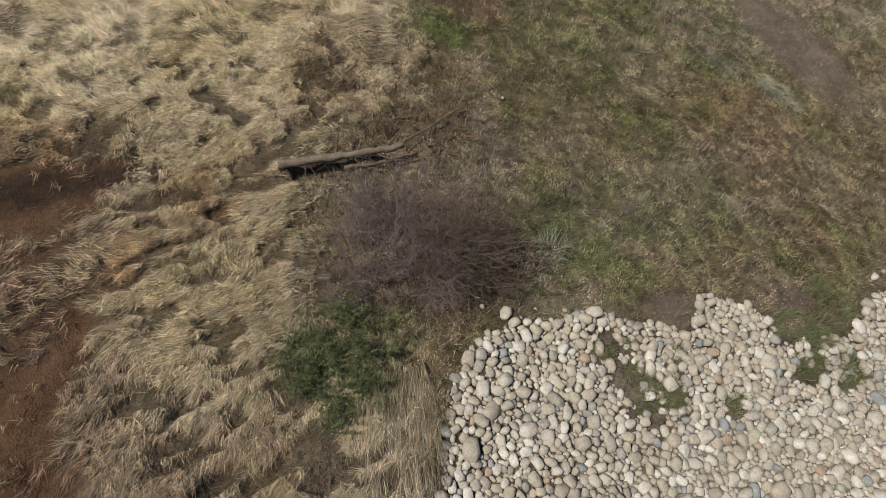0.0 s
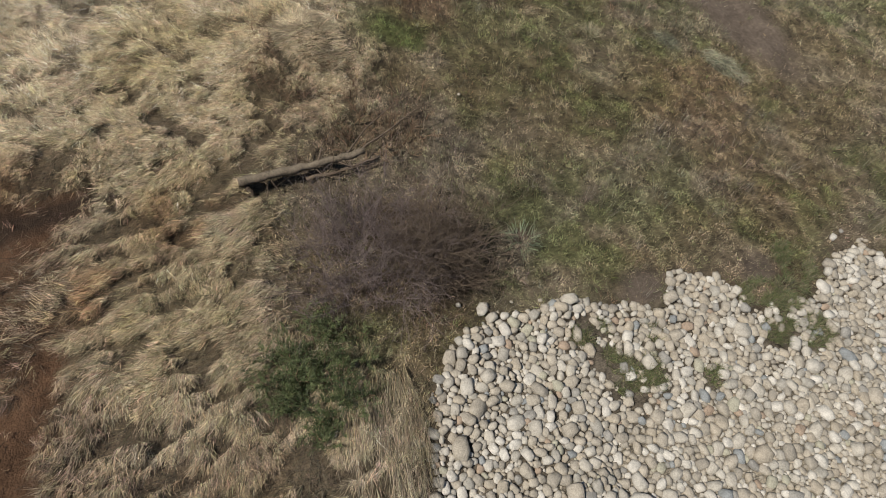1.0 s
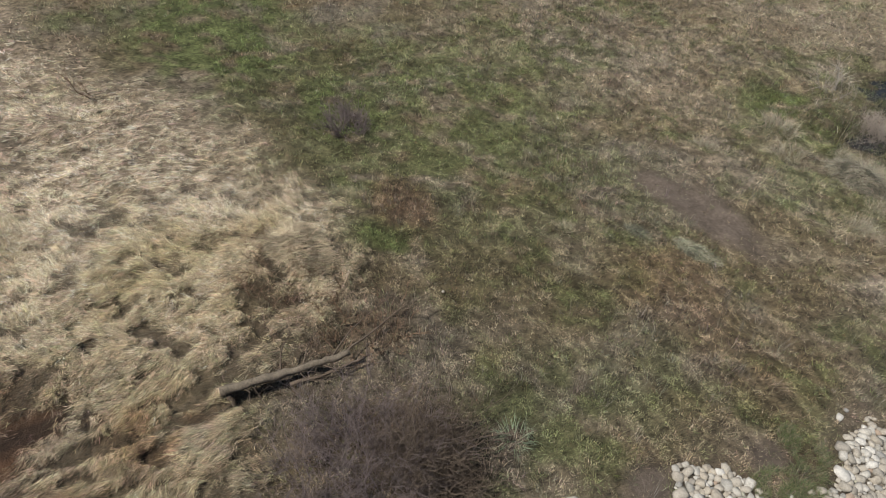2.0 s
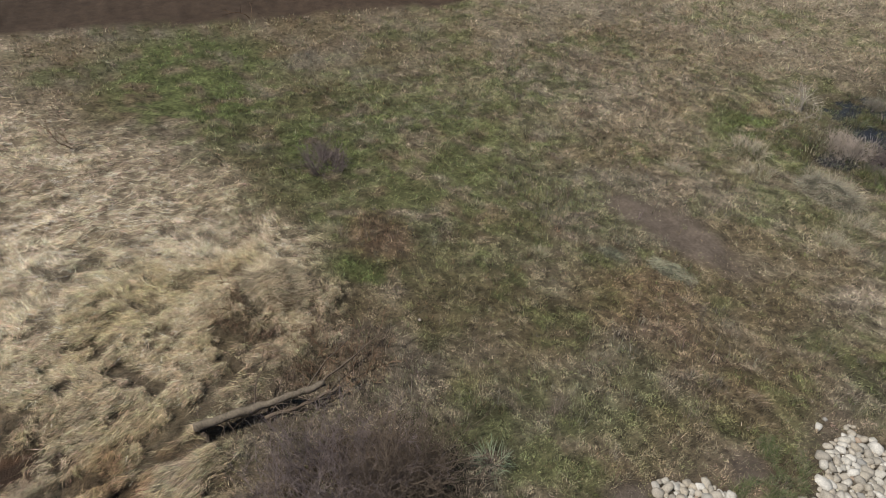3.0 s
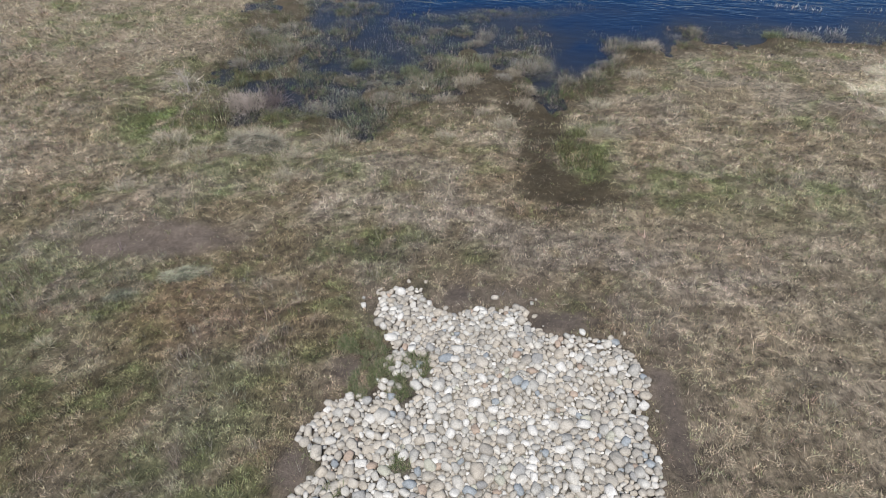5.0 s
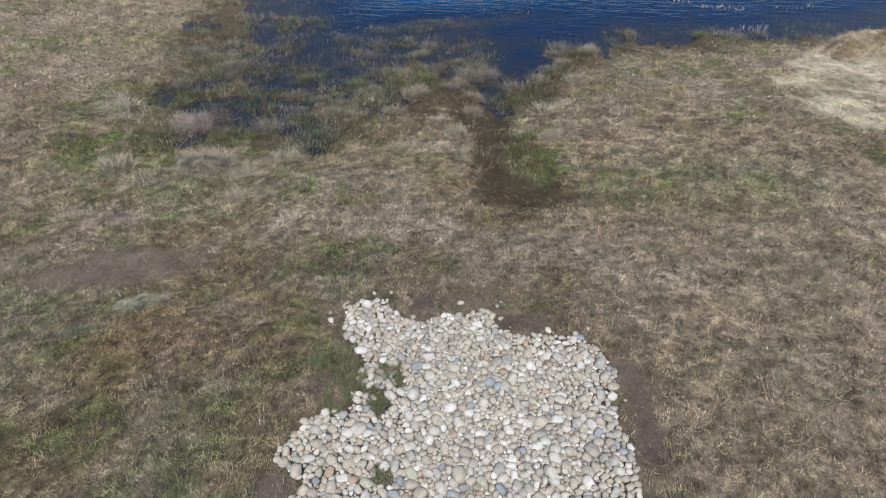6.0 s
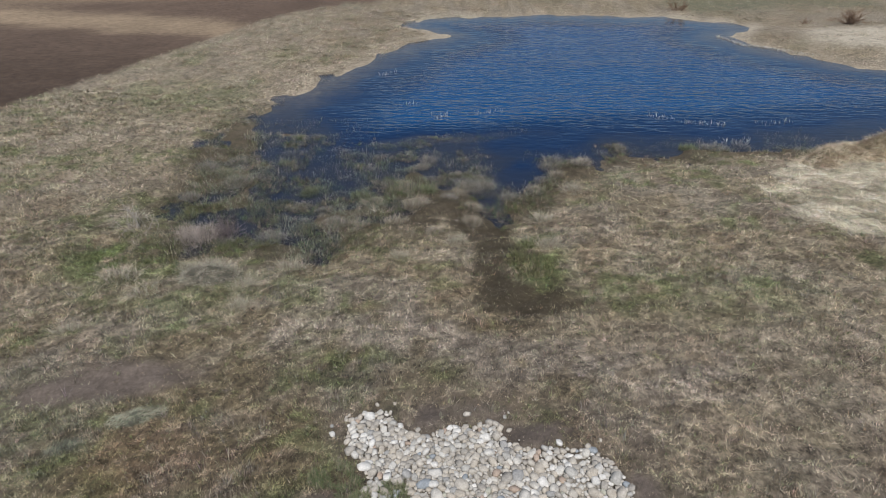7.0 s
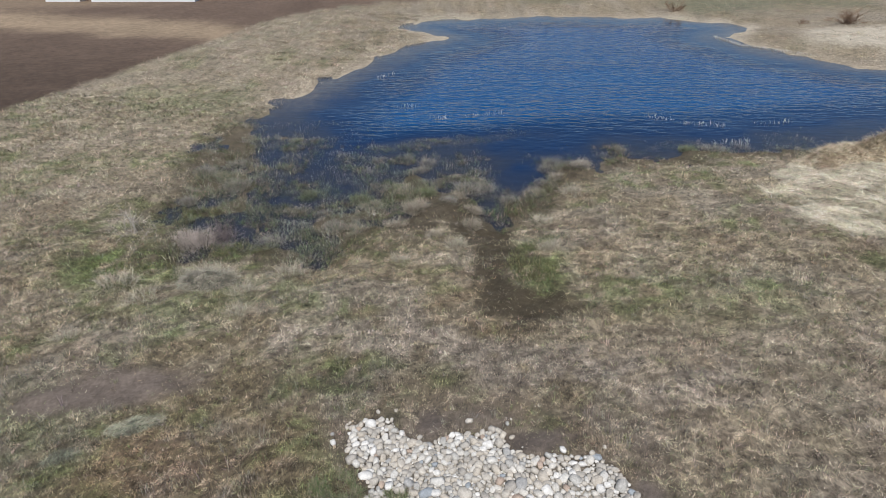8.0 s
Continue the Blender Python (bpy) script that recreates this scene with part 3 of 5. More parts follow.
def straw_ridge(x, y):
    """0 in the creases, 1 on the ropes of matted straw."""
    wx, wy = x + 0.5 * (fbm(x, y, 0.9, 141, 2) - 0.5), y + 0.5 * (fbm(x, y, 0.9, 143, 2) - 0.5)
    along, across = -0.2 * wx + 0.98 * wy, 0.98 * wx + 0.2 * wy
    ropes = 0.75 * fbm(across, along / 3.5, 0.14, 145, 2) + 0.25 * fbm(x, y, 0.25, 149, 2)
    lumps = fbm(x, y, 0.22, 147, 2)
    west = step(-5.0, -6.0, x)
    return step(0.40, 0.52, ropes * (1 - 0.7 * west) + lumps * 0.7 * west)


def keep(x, y, c, weight):
    k = rng.random(len(x)) < weight
    return x[k], y[k], {n: v[k] for n, v in c.items()}


def bundles(x, y, m, radius, tone, vary, glint=0.16):
    """Splits each place into m blades round it: places, ways out from the centre and colours."""
    n = len(x)
    a, q = rng.uniform(0, 6.283, (n, m)), np.sqrt(rng.random((n, m)))
    bx, by = x[:, None] + q * np.cos(a) * radius[:, None], y[:, None] + q * np.sin(a) * radius[:, None]
    t = np.repeat(jitter(tone, vary), m, 0)
    bright = rng.random(n * m)
    t = t * np.where(bright < glint, 1.5, np.where(bright > 0.75, 0.52, 1.0))[:, None]
    return bx.ravel(), by.ravel(), a.ravel(), q.ravel(), jitter(t, 0.2)


# lodged straw, in locks that lie one way
chunks = []
for x0, x1, y0, y1, dens, m, split in ((-10, -0.2, -5.2, 1.6, 1050, 11, False), (-17, -10, -6, 2, 320, 11, False), (-28, -17, -11, 0, 40, 16, False)):
    x, y = scatter(x0, x1, y0, y1, dens)
    c = cover(x, y)
    x, y, c = keep(x, y, c, c["straw"] * (1 - 0.98 * c["soil"]) * (1 - c["stone"]) * (1 - 0.35 * step(-2.9, -4.0, y) * step(-6.5, -5.5, x)) * (1 - ellipse(x, y, -4.85, -0.72, 0.24, 0.55)) * (1 - 0.6 * c["dead"]) * (1 - ellipse(x, y, -2.2, -0.94, 0.25, 0.2)) * np.maximum(0.03 + 0.97 * straw_ridge(x, y), 0.8 * step(-6.6, -8.6, x)))
    n = len(x)
    head = straw_heading(x, y) + rng.normal(0, 0.5, n) + rng.normal(0, 0.45, n) * (x < -5.5)
    flat = np.clip(rng.normal(1.42, 0.16, n), 0.5, 1.62)
    size = rng.uniform(0.06, 0.19, n)
    far = np.clip(np.hypot(x, y) / 9, 1, 4)
    bx, by, a, q, tone = bundles(x, y, m, rng.uniform(0.025, 0.075, n) * far ** 0.5, plant_colour(x, y, c) * (0.98 + 0.20 * step(-5.5, -8.0, x) - 0.16 * step(-9.5, -12.5, x))[:, None], 0.4)
    k = len(bx)
    pile = (0.15 - 0.1 * step(-6.5, -8.5, bx)) * straw_ridge(bx, by) * (rng.random(k) ** 0.5)
    chunks.append(blades(bx, by, terrain(bx, by) - 0.01 + pile, np.repeat(head, m) + rng.normal(0, 0.3, k), np.clip(np.repeat(flat, m) + rng.normal(0, 0.12, k), 0.1, 1.62), rng.normal(0.3, 0.25, k),
                         np.repeat(size * (1 + 0.3 * step(-6.0, -8.0, x)), m) * rng.uniform(0.6, 1.15, k), rng.uniform(0.003, 0.0056, k) * np.repeat(far, m) ** 0.9, tone, split))
# under-layer at a quarter of the straw's tone: crease shade put into its colour
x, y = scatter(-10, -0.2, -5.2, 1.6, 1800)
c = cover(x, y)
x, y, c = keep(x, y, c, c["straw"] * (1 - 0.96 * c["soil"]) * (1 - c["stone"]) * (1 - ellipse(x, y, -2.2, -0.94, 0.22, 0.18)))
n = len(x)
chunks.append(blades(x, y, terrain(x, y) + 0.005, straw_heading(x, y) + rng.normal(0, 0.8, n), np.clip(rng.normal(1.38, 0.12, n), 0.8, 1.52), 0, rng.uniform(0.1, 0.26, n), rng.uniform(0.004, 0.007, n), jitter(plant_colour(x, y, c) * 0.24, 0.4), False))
x, y = scatter(-1.95, -0.75, -0.75, 0.1, 2600)
c = cover(x, y)
x, y, c = keep(x, y, c, (1 - c["stone"]) * step(0.3, 0.45, fbm(x, y, 0.3, 97, 2) + 0.1) * step(-0.85, -0.6, y))
n = len(x)
chunks.append(blades(x, y, terrain(x, y) + 0.09 * rng.random(n), rng.normal(-0.2, 0.16, n), np.clip(rng.normal(1.2, 0.15, n), 0.7, 1.45), rng.uniform(0.1, 0.5, n), rng.uniform(0.2, 0.42, n), rng.uniform(0.003, 0.0055, n), jitter(plant_colour(x, y, c) * rng.choice((0.45, 0.9, 1.05), n)[:, None], 0.25), True))
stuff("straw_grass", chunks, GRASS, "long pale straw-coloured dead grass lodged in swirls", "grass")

# turf: a dense thatch of short dead and green blades, and tufts over it
low, tufts = [], []
for x0, x1, y0, y1, dens, dens_t, m in ((-9, 5, -1.5, 8, 3600, 70, 12), (-17, 9, 8, 16, 1250, 45, 12), (-17, -9, 0, 8, 1250, 45, 12), (5, 12, 0, 8, 1500, 50, 12), (-26, -17, -5, 18, 340, 14, 12), (-21, 24, 16, 30, 300, 14, 12), (9, 24, 6, 16, 420, 24, 12)):
    x, y = scatter(x0, x1, y0, y1, dens)
    c = cover(x, y)
    far = np.clip(np.hypot(x, y) / 8, 1, 5)
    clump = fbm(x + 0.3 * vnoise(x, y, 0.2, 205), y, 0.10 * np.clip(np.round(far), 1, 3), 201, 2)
    open_ground = (1 - c["straw"]) * (1 - 0.92 * c["soil"]) * (1 - 0.94 * c["bare"]) * (1 - c["stone"]) * (1 - c["field"]) * step(-0.2, 0.1, c["shore"]) * (1 - 0.8 * c["mat"]) * (1 - 0.7 * c["wet"])
    chosen = rng.random(len(x)) < open_ground * (0.25 + 0.75 * step(0.30, 0.52, clump))
    x, y, far, clump, c = x[chosen], y[chosen], far[chosen], clump[chosen], {k: v[chosen] for k, v in c.items()}
    n = len(x)
    tone = plant_colour(x, y, c)
    pick = vnoise(x, y, 0.16, 207) * 0.7 + 0.3 * rng.random(n)
    tone = mixed(tone, DRY_TAN * 1.1, step(0.60, 0.72, pick) * 0.6 * (1 - 0.95 * c["green"]))
    tone = mixed(tone, TURF_GREEN, step(0.36, 0.26, pick) * 0.45)
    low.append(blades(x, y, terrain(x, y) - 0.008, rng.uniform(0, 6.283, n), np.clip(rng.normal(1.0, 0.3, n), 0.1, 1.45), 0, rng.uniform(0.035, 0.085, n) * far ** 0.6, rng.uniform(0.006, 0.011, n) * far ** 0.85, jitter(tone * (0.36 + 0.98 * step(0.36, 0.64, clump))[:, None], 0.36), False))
    x, y = scatter(x0, x1, y0, y1, dens_t)
    c = cover(x, y)
    open_ground = (1 - c["straw"]) * (1 - 0.85 * c["soil"]) * (1 - 0.95 * c["bare"]) * (1 - c["stone"]) * (1 - c["field"]) * step(-0.1, 0.2, c["shore"]) * (1 - 0.8 * c["mat"]) * (1 - 0.9 * c["wet"])
    x, y, c = keep(x, y, c, open_ground * (0.2 + 0.8 * step(0.4, 0.6, fbm(x, y, 0.6, 99, 2))))
    n = len(x)
    tone = plant_colour(x, y, c)
    pick = rng.random(n)
    tone = mixed(tone, DRY_TAN * 1.15, (pick < 0.3) * 0.8 * (1 - c["green"]))
    tone = mixed(tone, TURF_BROWN * 0.6, ((pick > 0.4) & (pick < 0.55)) * 0.8)
    tone = mixed(tone, TURF_GREEN * 1.1, (pick > 0.8) * 0.85)
    tone = mixed(tone, RED_BROWN, ((pick > 0.70) & (pick < 0.8)) * 0.7)
    tone = mixed(tone, WEED_GREY * 1.2, ((pick > 0.55) & (pick < 0.70)) * 0.6)
    far = np.clip(np.hypot(x, y) / 8, 1, 5)
    big = rng.uniform(0.5, 1.25, n) * (0.55 + 0.7 * fbm(x, y, 1.2, 97, 2))
    bx, by, a, q, tone = bundles(x, y, m, 0.05 * big * far ** 0.5, tone, 0.25, 0.1)
    k = len(bx)
    tufts.append(blades(bx, by, terrain(bx, by) - 0.01, a + rng.normal(0, 0.6, k), np.clip(0.25 + 0.5 * q + rng.normal(0, 0.25, k), 0.05, 1.4), 0,
                        np.repeat(0.13 * big * far ** 0.2, m) * rng.uniform(0.6, 1.2, k), rng.uniform(0.004, 0.007, k) * np.repeat(far, m) ** 0.7, tone, False))
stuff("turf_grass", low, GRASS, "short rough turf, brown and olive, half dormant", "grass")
stuff("grass_tufts", tufts, GRASS, "uneven dry tufts of tan, grey and green grass on the slope", "grass")

# thin dead weed stalks
chunks = []
for x0, x1, y0, y1, dens, m in ((-9.5, 5, -1.2, 9, 14, 16), (-17, 9, 9, 15, 7, 14), (-20, -9.5, 1, 9, 7, 14)):
    x, y = scatter(x0, x1, y0, y1, dens)
    c = cover(x, y)
    x, y, c = keep(x, y, c, np.clip(c["weed"] * 0.9 + c["dead"] * 2.5 + 0.05, 0, 1) * (1 - c["stone"]) * (1 - c["soil"] * 0.8) * (1 - 0.7 * c["bare"]) * step(0.2, 1, c["shore"]))
    n = len(x)
    bx, by, a, q, tone = bundles(x, y, m, rng.uniform(0.05, 0.16, n), mixed(np.broadcast_to(WEED_GREY, (n, 3)), DEAD_BROWN * 1.15, c["dead"]), 0.2)
    k = len(bx)
    chunks.append(blades(bx, by, terrain(bx, by), a, np.abs(0.05 + 0.25 * q + rng.normal(0, 0.15, k)), rng.normal(0.2, 0.3, k), rng.uniform(0.1, 0.3, k), rng.uniform(0.003, 0.005, k), tone * 0.85, True))
stuff("dead_weeds", chunks, GRASS, "wispy grey-brown dead weed stalks", "weeds")

# far banks
chunks = []
for x0, x1, y0, y1, dens, m in ((-24, -1, 16, 60, 6.0, 25), (-14, 40, 58, 85, 2.0, 18), (22, 50, 28, 60, 2.0, 18), (-12, 2, 40, 60, 4, 18)):
    x, y = scatter(x0, x1, y0, y1, dens)
    c = cover(x, y)
    x, y, c = keep(x, y, c, (1 - c["field"]) * step(0.0, 0.4, c["shore"]))
    n = len(x)
    pick = rng.random(n)
    tone = mixed(plant_colour(x, y, c), TURF_BROWN, (pick < 0.2) * 0.7)
    bx, by, a, q, tone = bundles(x, y, m, rng.uniform(0.12, 0.4, n), tone * np.where(rng.random(n) < 0.35, 0.62, 1.25)[:, None], 0.22, 0.05)
    k = len(bx)
    chunks.append(blades(bx, by, terrain(bx, by) - 0.02, a, np.clip(rng.normal(1.2, 0.25, k), 0.05, 1.5), 0, np.repeat(rng.uniform(0.15, 0.45, n), m) * rng.uniform(0.7, 1.1, k), rng.uniform(0.01, 0.02, k), tone, False))
stuff("bank_grass", chunks, GRASS, "dry tan grass on the far banks of the pond", "grass")

# flattened pale thatch
x, y = scatter(10, 23, 13.5, 22.5, 62)
c = cover(x, y)
x, y, c = keep(x, y, c, c["mat"])
n, m = len(x), 26
bx, by, a, q, tone = bundles(x, y, m, rng.uniform(0.12, 0.3, n), plant_colour(x, y, c), 0.22, 0.1)
k = len(bx)
stuff("flattened_reed_mat", [blades(bx, by, terrain(bx, by), rng.uniform(0, 6.283, k), np.clip(rng.normal(1.4, 0.12, k), 0.8, 1.55), 0, rng.uniform(0.1, 0.22, k), rng.uniform(0.007, 0.012, k), tone, False)],
      GRASS, "pale flattened reed thatch beside the pond", "reeds")

# low mats of moss and drowned weed at the water's edge
x, y = scatter(-10.5, 8, 13.5, 25, 80)
c = cover(x, y)
x, y, c = keep(x, y, c, step(1.2, 0.2, c["shore"]) * step(-6.5, -2.0, c["shore"]) * step(0.49, 0.64, fbm(x, y, 0.8, 123, 3)) * (1 - inlet(x, y)) * np.maximum(step(2.2, 1.0, x), step(-1.6, -0.8, c["shore"])))
n, m = len(x), 12
pick = rng.random(n)
tone = mixed(np.broadcast_to(np.array((0.09, 0.078, 0.055)), (n, 3)), np.array((0.085, 0.11, 0.035)), (pick < 0.3) * 0.9)
tone = mixed(tone, np.array((0.20, 0.155, 0.105)), (pick > 0.75) * 0.9)
bx, by, a, q, tone = bundles(x, y, m, rng.uniform(0.06, 0.16, n), tone, 0.3)
k = len(bx)
stuff("moss_mat", [blades(bx, by, np.maximum(terrain(bx, by), -0.02) + 0.005, rng.uniform(0, 6.283, k), np.clip(rng.normal(0.95, 0.3, k), 0.2, 1.5), 0, rng.uniform(0.08, 0.24, k), rng.uniform(0.007, 0.013, k), tone, False)],
      GRASS, "low olive and brown mats of moss and drowned weed", "moss")

# stems that stand in the shallows
x, y = scatter(-10.5, 17, 14, 27.5, 38)
c = cover(x, y)
reach = np.where(x < 4, 7.5, 2.6)
x, y, c = keep(x, y, c, step(0.6, 0.0, c["shore"]) * np.clip(1 + c["shore"] / reach, 0, 1) ** 1.2 * step(0.38, 0.62, fbm(x, y, 1.3, 121, 2)) * (1 - 0.9 * inlet(x, y)))
n, m = len(x), 18
tone = mixed(np.broadcast_to(np.array((0.27, 0.24, 0.18)), (n, 3)), np.array((0.10, 0.115, 0.05)), (rng.random(n) < 0.35) * 0.85)
bx, by, a, q, tone = bundles(x, y, m, rng.uniform(0.08, 0.3, n), tone, 0.25)
k = len(bx)
stuff("marsh_stems", [blades(bx, by, np.maximum(terrain(bx, by), -0.12), a, np.abs(0.3 + 0.5 * q + rng.normal(0, 0.4, k)), 0, rng.uniform(0.1, 0.34, k), rng.uniform(0.006, 0.011, k), tone, False)],
      GRASS, "grey and olive sedge stems standing in dark shallow water", "sedge")

# green weeds of the ditch and the wet bank
chunks = []
for gxx, gyy, grx, gry, per in ((2.35, 13.4, 0.75, 1.9, 260), (2.9, 15.6, 0.5, 0.9, 160), (-6.4, 15.2, 1.5, 0.55, 330), (-8.4, 17.4, 1.1, 0.9, 220), (-5.6, 17.9, 0.9, 0.6, 160), (-8.6, 13.6, 1.6, 1.0, 150)):
    x, y = scatter(gxx - grx, gxx + grx, gyy - gry, gyy + gry, per)
    k = (rng.random(len(x)) < ellipse(x, y, gxx, gyy, grx * 0.75, gry * 0.75) * step(0.38, 0.6, fbm(x, y, 0.5, 161, 2)))
    x, y = x[k], y[k]
    n, m = len(x), 8
    tone = mixed(np.broadcast_to(np.array((0.115, 0.122, 0.052)), (n, 3)), np.array((0.22, 0.195, 0.105)), (rng.random(n) < 0.4) * 0.8)
    bx, by, a, q, tone = bundles(x, y, m, rng.uniform(0.04, 0.12, n), tone, 0.25)
    k = len(bx)
    chunks.append(blades(bx, by, np.maximum(terrain(bx, by), -0.03), a, np.abs(rng.normal(0.7, 0.35, k)), 0, rng.uniform(0.08, 0.2, k), rng.uniform(0.008, 0.014, k), tone, False))
stuff("marsh_weeds", chunks, LEAF, "olive-green weeds along a wet ditch and the marsh edge", "weeds")

# green weeds that grow among the stones
chunks = []
for gxx, gyy, grx, gry in ((-1.63, 2.4, 0.18, 0.28), (-0.93, 2.74, 0.24, 0.4), (-1.2, 2.55, 0.2, 0.15), (-0.62, 3.65, 0.13, 0.18), (-1.42, 4.9, 0.2, 0.3), (-0.86, 4.9, 0.2, 0.25), (-0.68, 5.4, 0.22, 0.3), (-1.25, 5.3, 0.24, 0.4), (-1.65, 5.75, 0.35, 0.3), (-1.37, 3.2, 0.12, 0.14)):
    n = int(26000 * grx * gry)
    a, q = rng.uniform(0, 6.283, n), np.sqrt(rng.random(n))
    x, y = gxx + q * grx * np.cos(a), gyy + q * gry * np.sin(a)
    k = rng.random(n) < step(0.3, 0.6, fbm(x, y, 0.14, 163, 2))
    x, y = x[k], y[k]
    n = len(x)
    tone = jitter(mixed(np.broadcast_to(np.array((0.135, 0.16, 0.07)), (n, 3)), DRY_TAN, (rng.random(n) < 0.35) * 0.7), 0.25)
    chunks.append(blades(x, y, terrain(x, y), rng.uniform(0, 6.283, n), np.abs(rng.normal(0.7, 0.3, n)), rng.normal(0.3, 0.2, n), rng.uniform(0.06, 0.14, n), rng.uniform(0.004, 0.007, n), tone, True))
stuff("stone_weeds", chunks, LEAF, "low green weeds growing between the stones", "weeds")

# ---- river stones ----
def stone_shape(seed):
    """A worn cobble: the hull of uneven points on a squashed ball."""
    r = random.Random(seed)
    bm = bmesh.new()
    sx, sy, sz = r.uniform(1.0, 1.35), r.uniform(0.75, 0.98), r.uniform(0.55, 0.8)
    for k in range(26):
        zc = 1 - (2 * k + 1) / 26
        a = k * 2.39996 + r.uniform(-0.25, 0.25)
        q = math.sqrt(1 - zc * zc)
        p = Vector((q * math.cos(a), q * math.sin(a), zc)) * r.uniform(0.72, 1.14)
        p = Vector([math.copysign(abs(w) ** 0.7, w) for w in p])
        bm.verts.new((p.x * sx, p.y * sy, p.z * sz))
    hull = bmesh.ops.convex_hull(bm, input=bm.verts)
    bmesh.ops.delete(bm, geom=[g for g in hull["geom_interior"] if isinstance(g, bmesh.types.BMVert)], context="VERTS")
    bmesh.ops.recalc_face_normals(bm, faces=bm.faces)
    me = bpy.data.meshes.new("stone")
    bm.to_mesh(me)
    bm.free()
    me.polygons.foreach_set("use_smooth", [True] * len(me.polygons))
    me.materials.append(STONE)
    return me


def pack_stones():
    """Stones of mixed sizes dropped largest first, each with room of its own."""
    placed, cells = [], {}
    r = random.Random(11)
    tries = [(0.10, 0.125, 40), (0.072, 0.1, 420), (0.055, 0.08, 5000), (0.04, 0.062, 30000), (0.028, 0.042, 50000), (0.018, 0.028, 40000)]
    for lo, hi, count in tries:
        xs = np.array([r.uniform(-2.6, 3.1) for _ in range(count)])
        ys = np.array([r.uniform(-1.6, 7.7) for _ in range(count)])
        edge = signed_distance(xs, ys, STONES) + (fbm(xs, ys, 0.4, 111, 3) - 0.5) * 0.45
        thin = np.zeros(count)
        for gxx, gyy, grx, gry in GREEN_GAPS:
            thin = np.maximum(thin, ellipse(xs, ys, gxx, gyy, grx, gry, 20, 0.7))
        thin = thin * (0.35 + 1.1 * step(0.3, 0.65, fbm(xs, ys, 0.13, 113, 2)))
        for x, y, e, t in zip(xs, ys, edge, thin):
            if (e > -0.05 and not (e < 0.22 and r.random() < 0.003)) or t > 0.5:
                continue
            s = r.uniform(lo, hi)
            i, j = int(x / 0.35 + 50), int(y / 0.35 + 50)
            ok = True
            for a in (i - 1, i, i + 1):
                for b in (j - 1, j, j + 1):
                    for qx, qy, qs in cells.get((a, b), ()):
                        if (qx - x) ** 2 + (qy - y) ** 2 < (0.72 * (qs + s)) ** 2:
                            ok = False
                            break
                    if not ok:
                        break
                if not ok:
                    break
            if ok:
                cells.setdefault((i, j), []).append((x, y, s))
                placed.append((x, y, s))
    return placed


GREEN_GAPS = ((-1.63, 2.4, 0.2, 0.3), (-1.2, 2.5, 0.3, 0.22), (-0.93, 2.74, 0.3, 0.42), (-1.37, 3.2, 0.14, 0.16), (-0.62, 3.65, 0.14, 0.2), (-1.42, 4.9, 0.22, 0.32), (-0.86, 4.9, 0.24, 0.3), (-0.68, 5.4, 0.26, 0.34), (-1.25, 5.3, 0.26, 0.45), (-1.3, 5.8, 0.16, 0.25))
shapes = [stone_shape(k) for k in range(18)]
stones = pack_stones()
apron = tagged(new("stone_apron"), "apron of rounded pale river stones laid on the slope", "stones")
r = random.Random(5)
heights = terrain(np.array([s[0] for s in stones]), np.array([s[1] for s in stones]))
rest_v, rest_f, base, single = [], [], 0, 0
for (x, y, s), z in zip(stones, heights):
    m = pose(x, y, z + s * r.uniform(0.05, 0.4), r.uniform(-24, 24), r.uniform(-24, 24), r.uniform(0, 360)) @ Matrix.Diagonal((s, s, s * r.uniform(0.8, 1.1), 1))
    me = shapes[r.randrange(len(shapes))]
    if s > 0.045 and single < 300 and y < 3.4 and x < 0.2:
        ob = new("stone", me)
        ob.parent = apron
        ob.matrix_basis = m
        single += 1
    else:
        co = np.empty(len(me.vertices) * 3)
        me.vertices.foreach_get("co", co)
        co = np.c_[co.reshape(-1, 3), np.ones(len(me.vertices))] @ np.array(m).T
        tri = np.empty(len(me.polygons) * 3, int)
        me.polygons.foreach_get("vertices", tri)
        rest_v.append(co[:, :3]), rest_f.append(tri.reshape(-1, 3) + base)
        base += len(co)
bed = fast_mesh("stone_bed", np.concatenate(rest_v), np.concatenate(rest_f), STONE)
bed.polygons.foreach_set("use_smooth", [True] * len(bed.polygons))
bed_ob = tagged(new("stone_bed", bed), "smaller and farther pale river stones", kind="stuff")
bed_ob.parent = apron

# ---- branching things ----
def tube(verts, faces, pts, r0, r1, sides=5, lump=0.0, seed=0, joint=None):
    """A tapered, closed limb along points."""
    start = len(verts)
    n = len(pts)
    for i, p in enumerate(pts):
        p = Vector(p)
        ahead = Vector(pts[min(i + 1, n - 1)]) - Vector(pts[max(i - 1, 0)])
        ahead.normalize()
        side = ahead.cross(Vector((0.31, 0.17, 0.93))).normalized()
        other = ahead.cross(side)
        rad = r0 + (r1 - r0) * i / (n - 1)
        for k in range(sides):
            a = 2 * math.pi * k / sides
            w = rad * (1 + lump * noise.noise(Vector((i * 0.9, k * 1.7, seed))))
            verts.append(p + (side * math.cos(a) + other * math.sin(a)) * w)
    for i in range(n - 1):
        for k in range(sides):
            a, b = start + i * sides + k, start + i * sides + (k + 1) % sides
            faces.append((a, b, b + sides, a + sides))
    faces.append(tuple(start + k for k in reversed(range(sides))))
    faces.append(tuple(start + (n - 1) * sides + k for k in range(sides)))
    if joint is not None:
        faces.append((joint, start, start + 1))
    return start


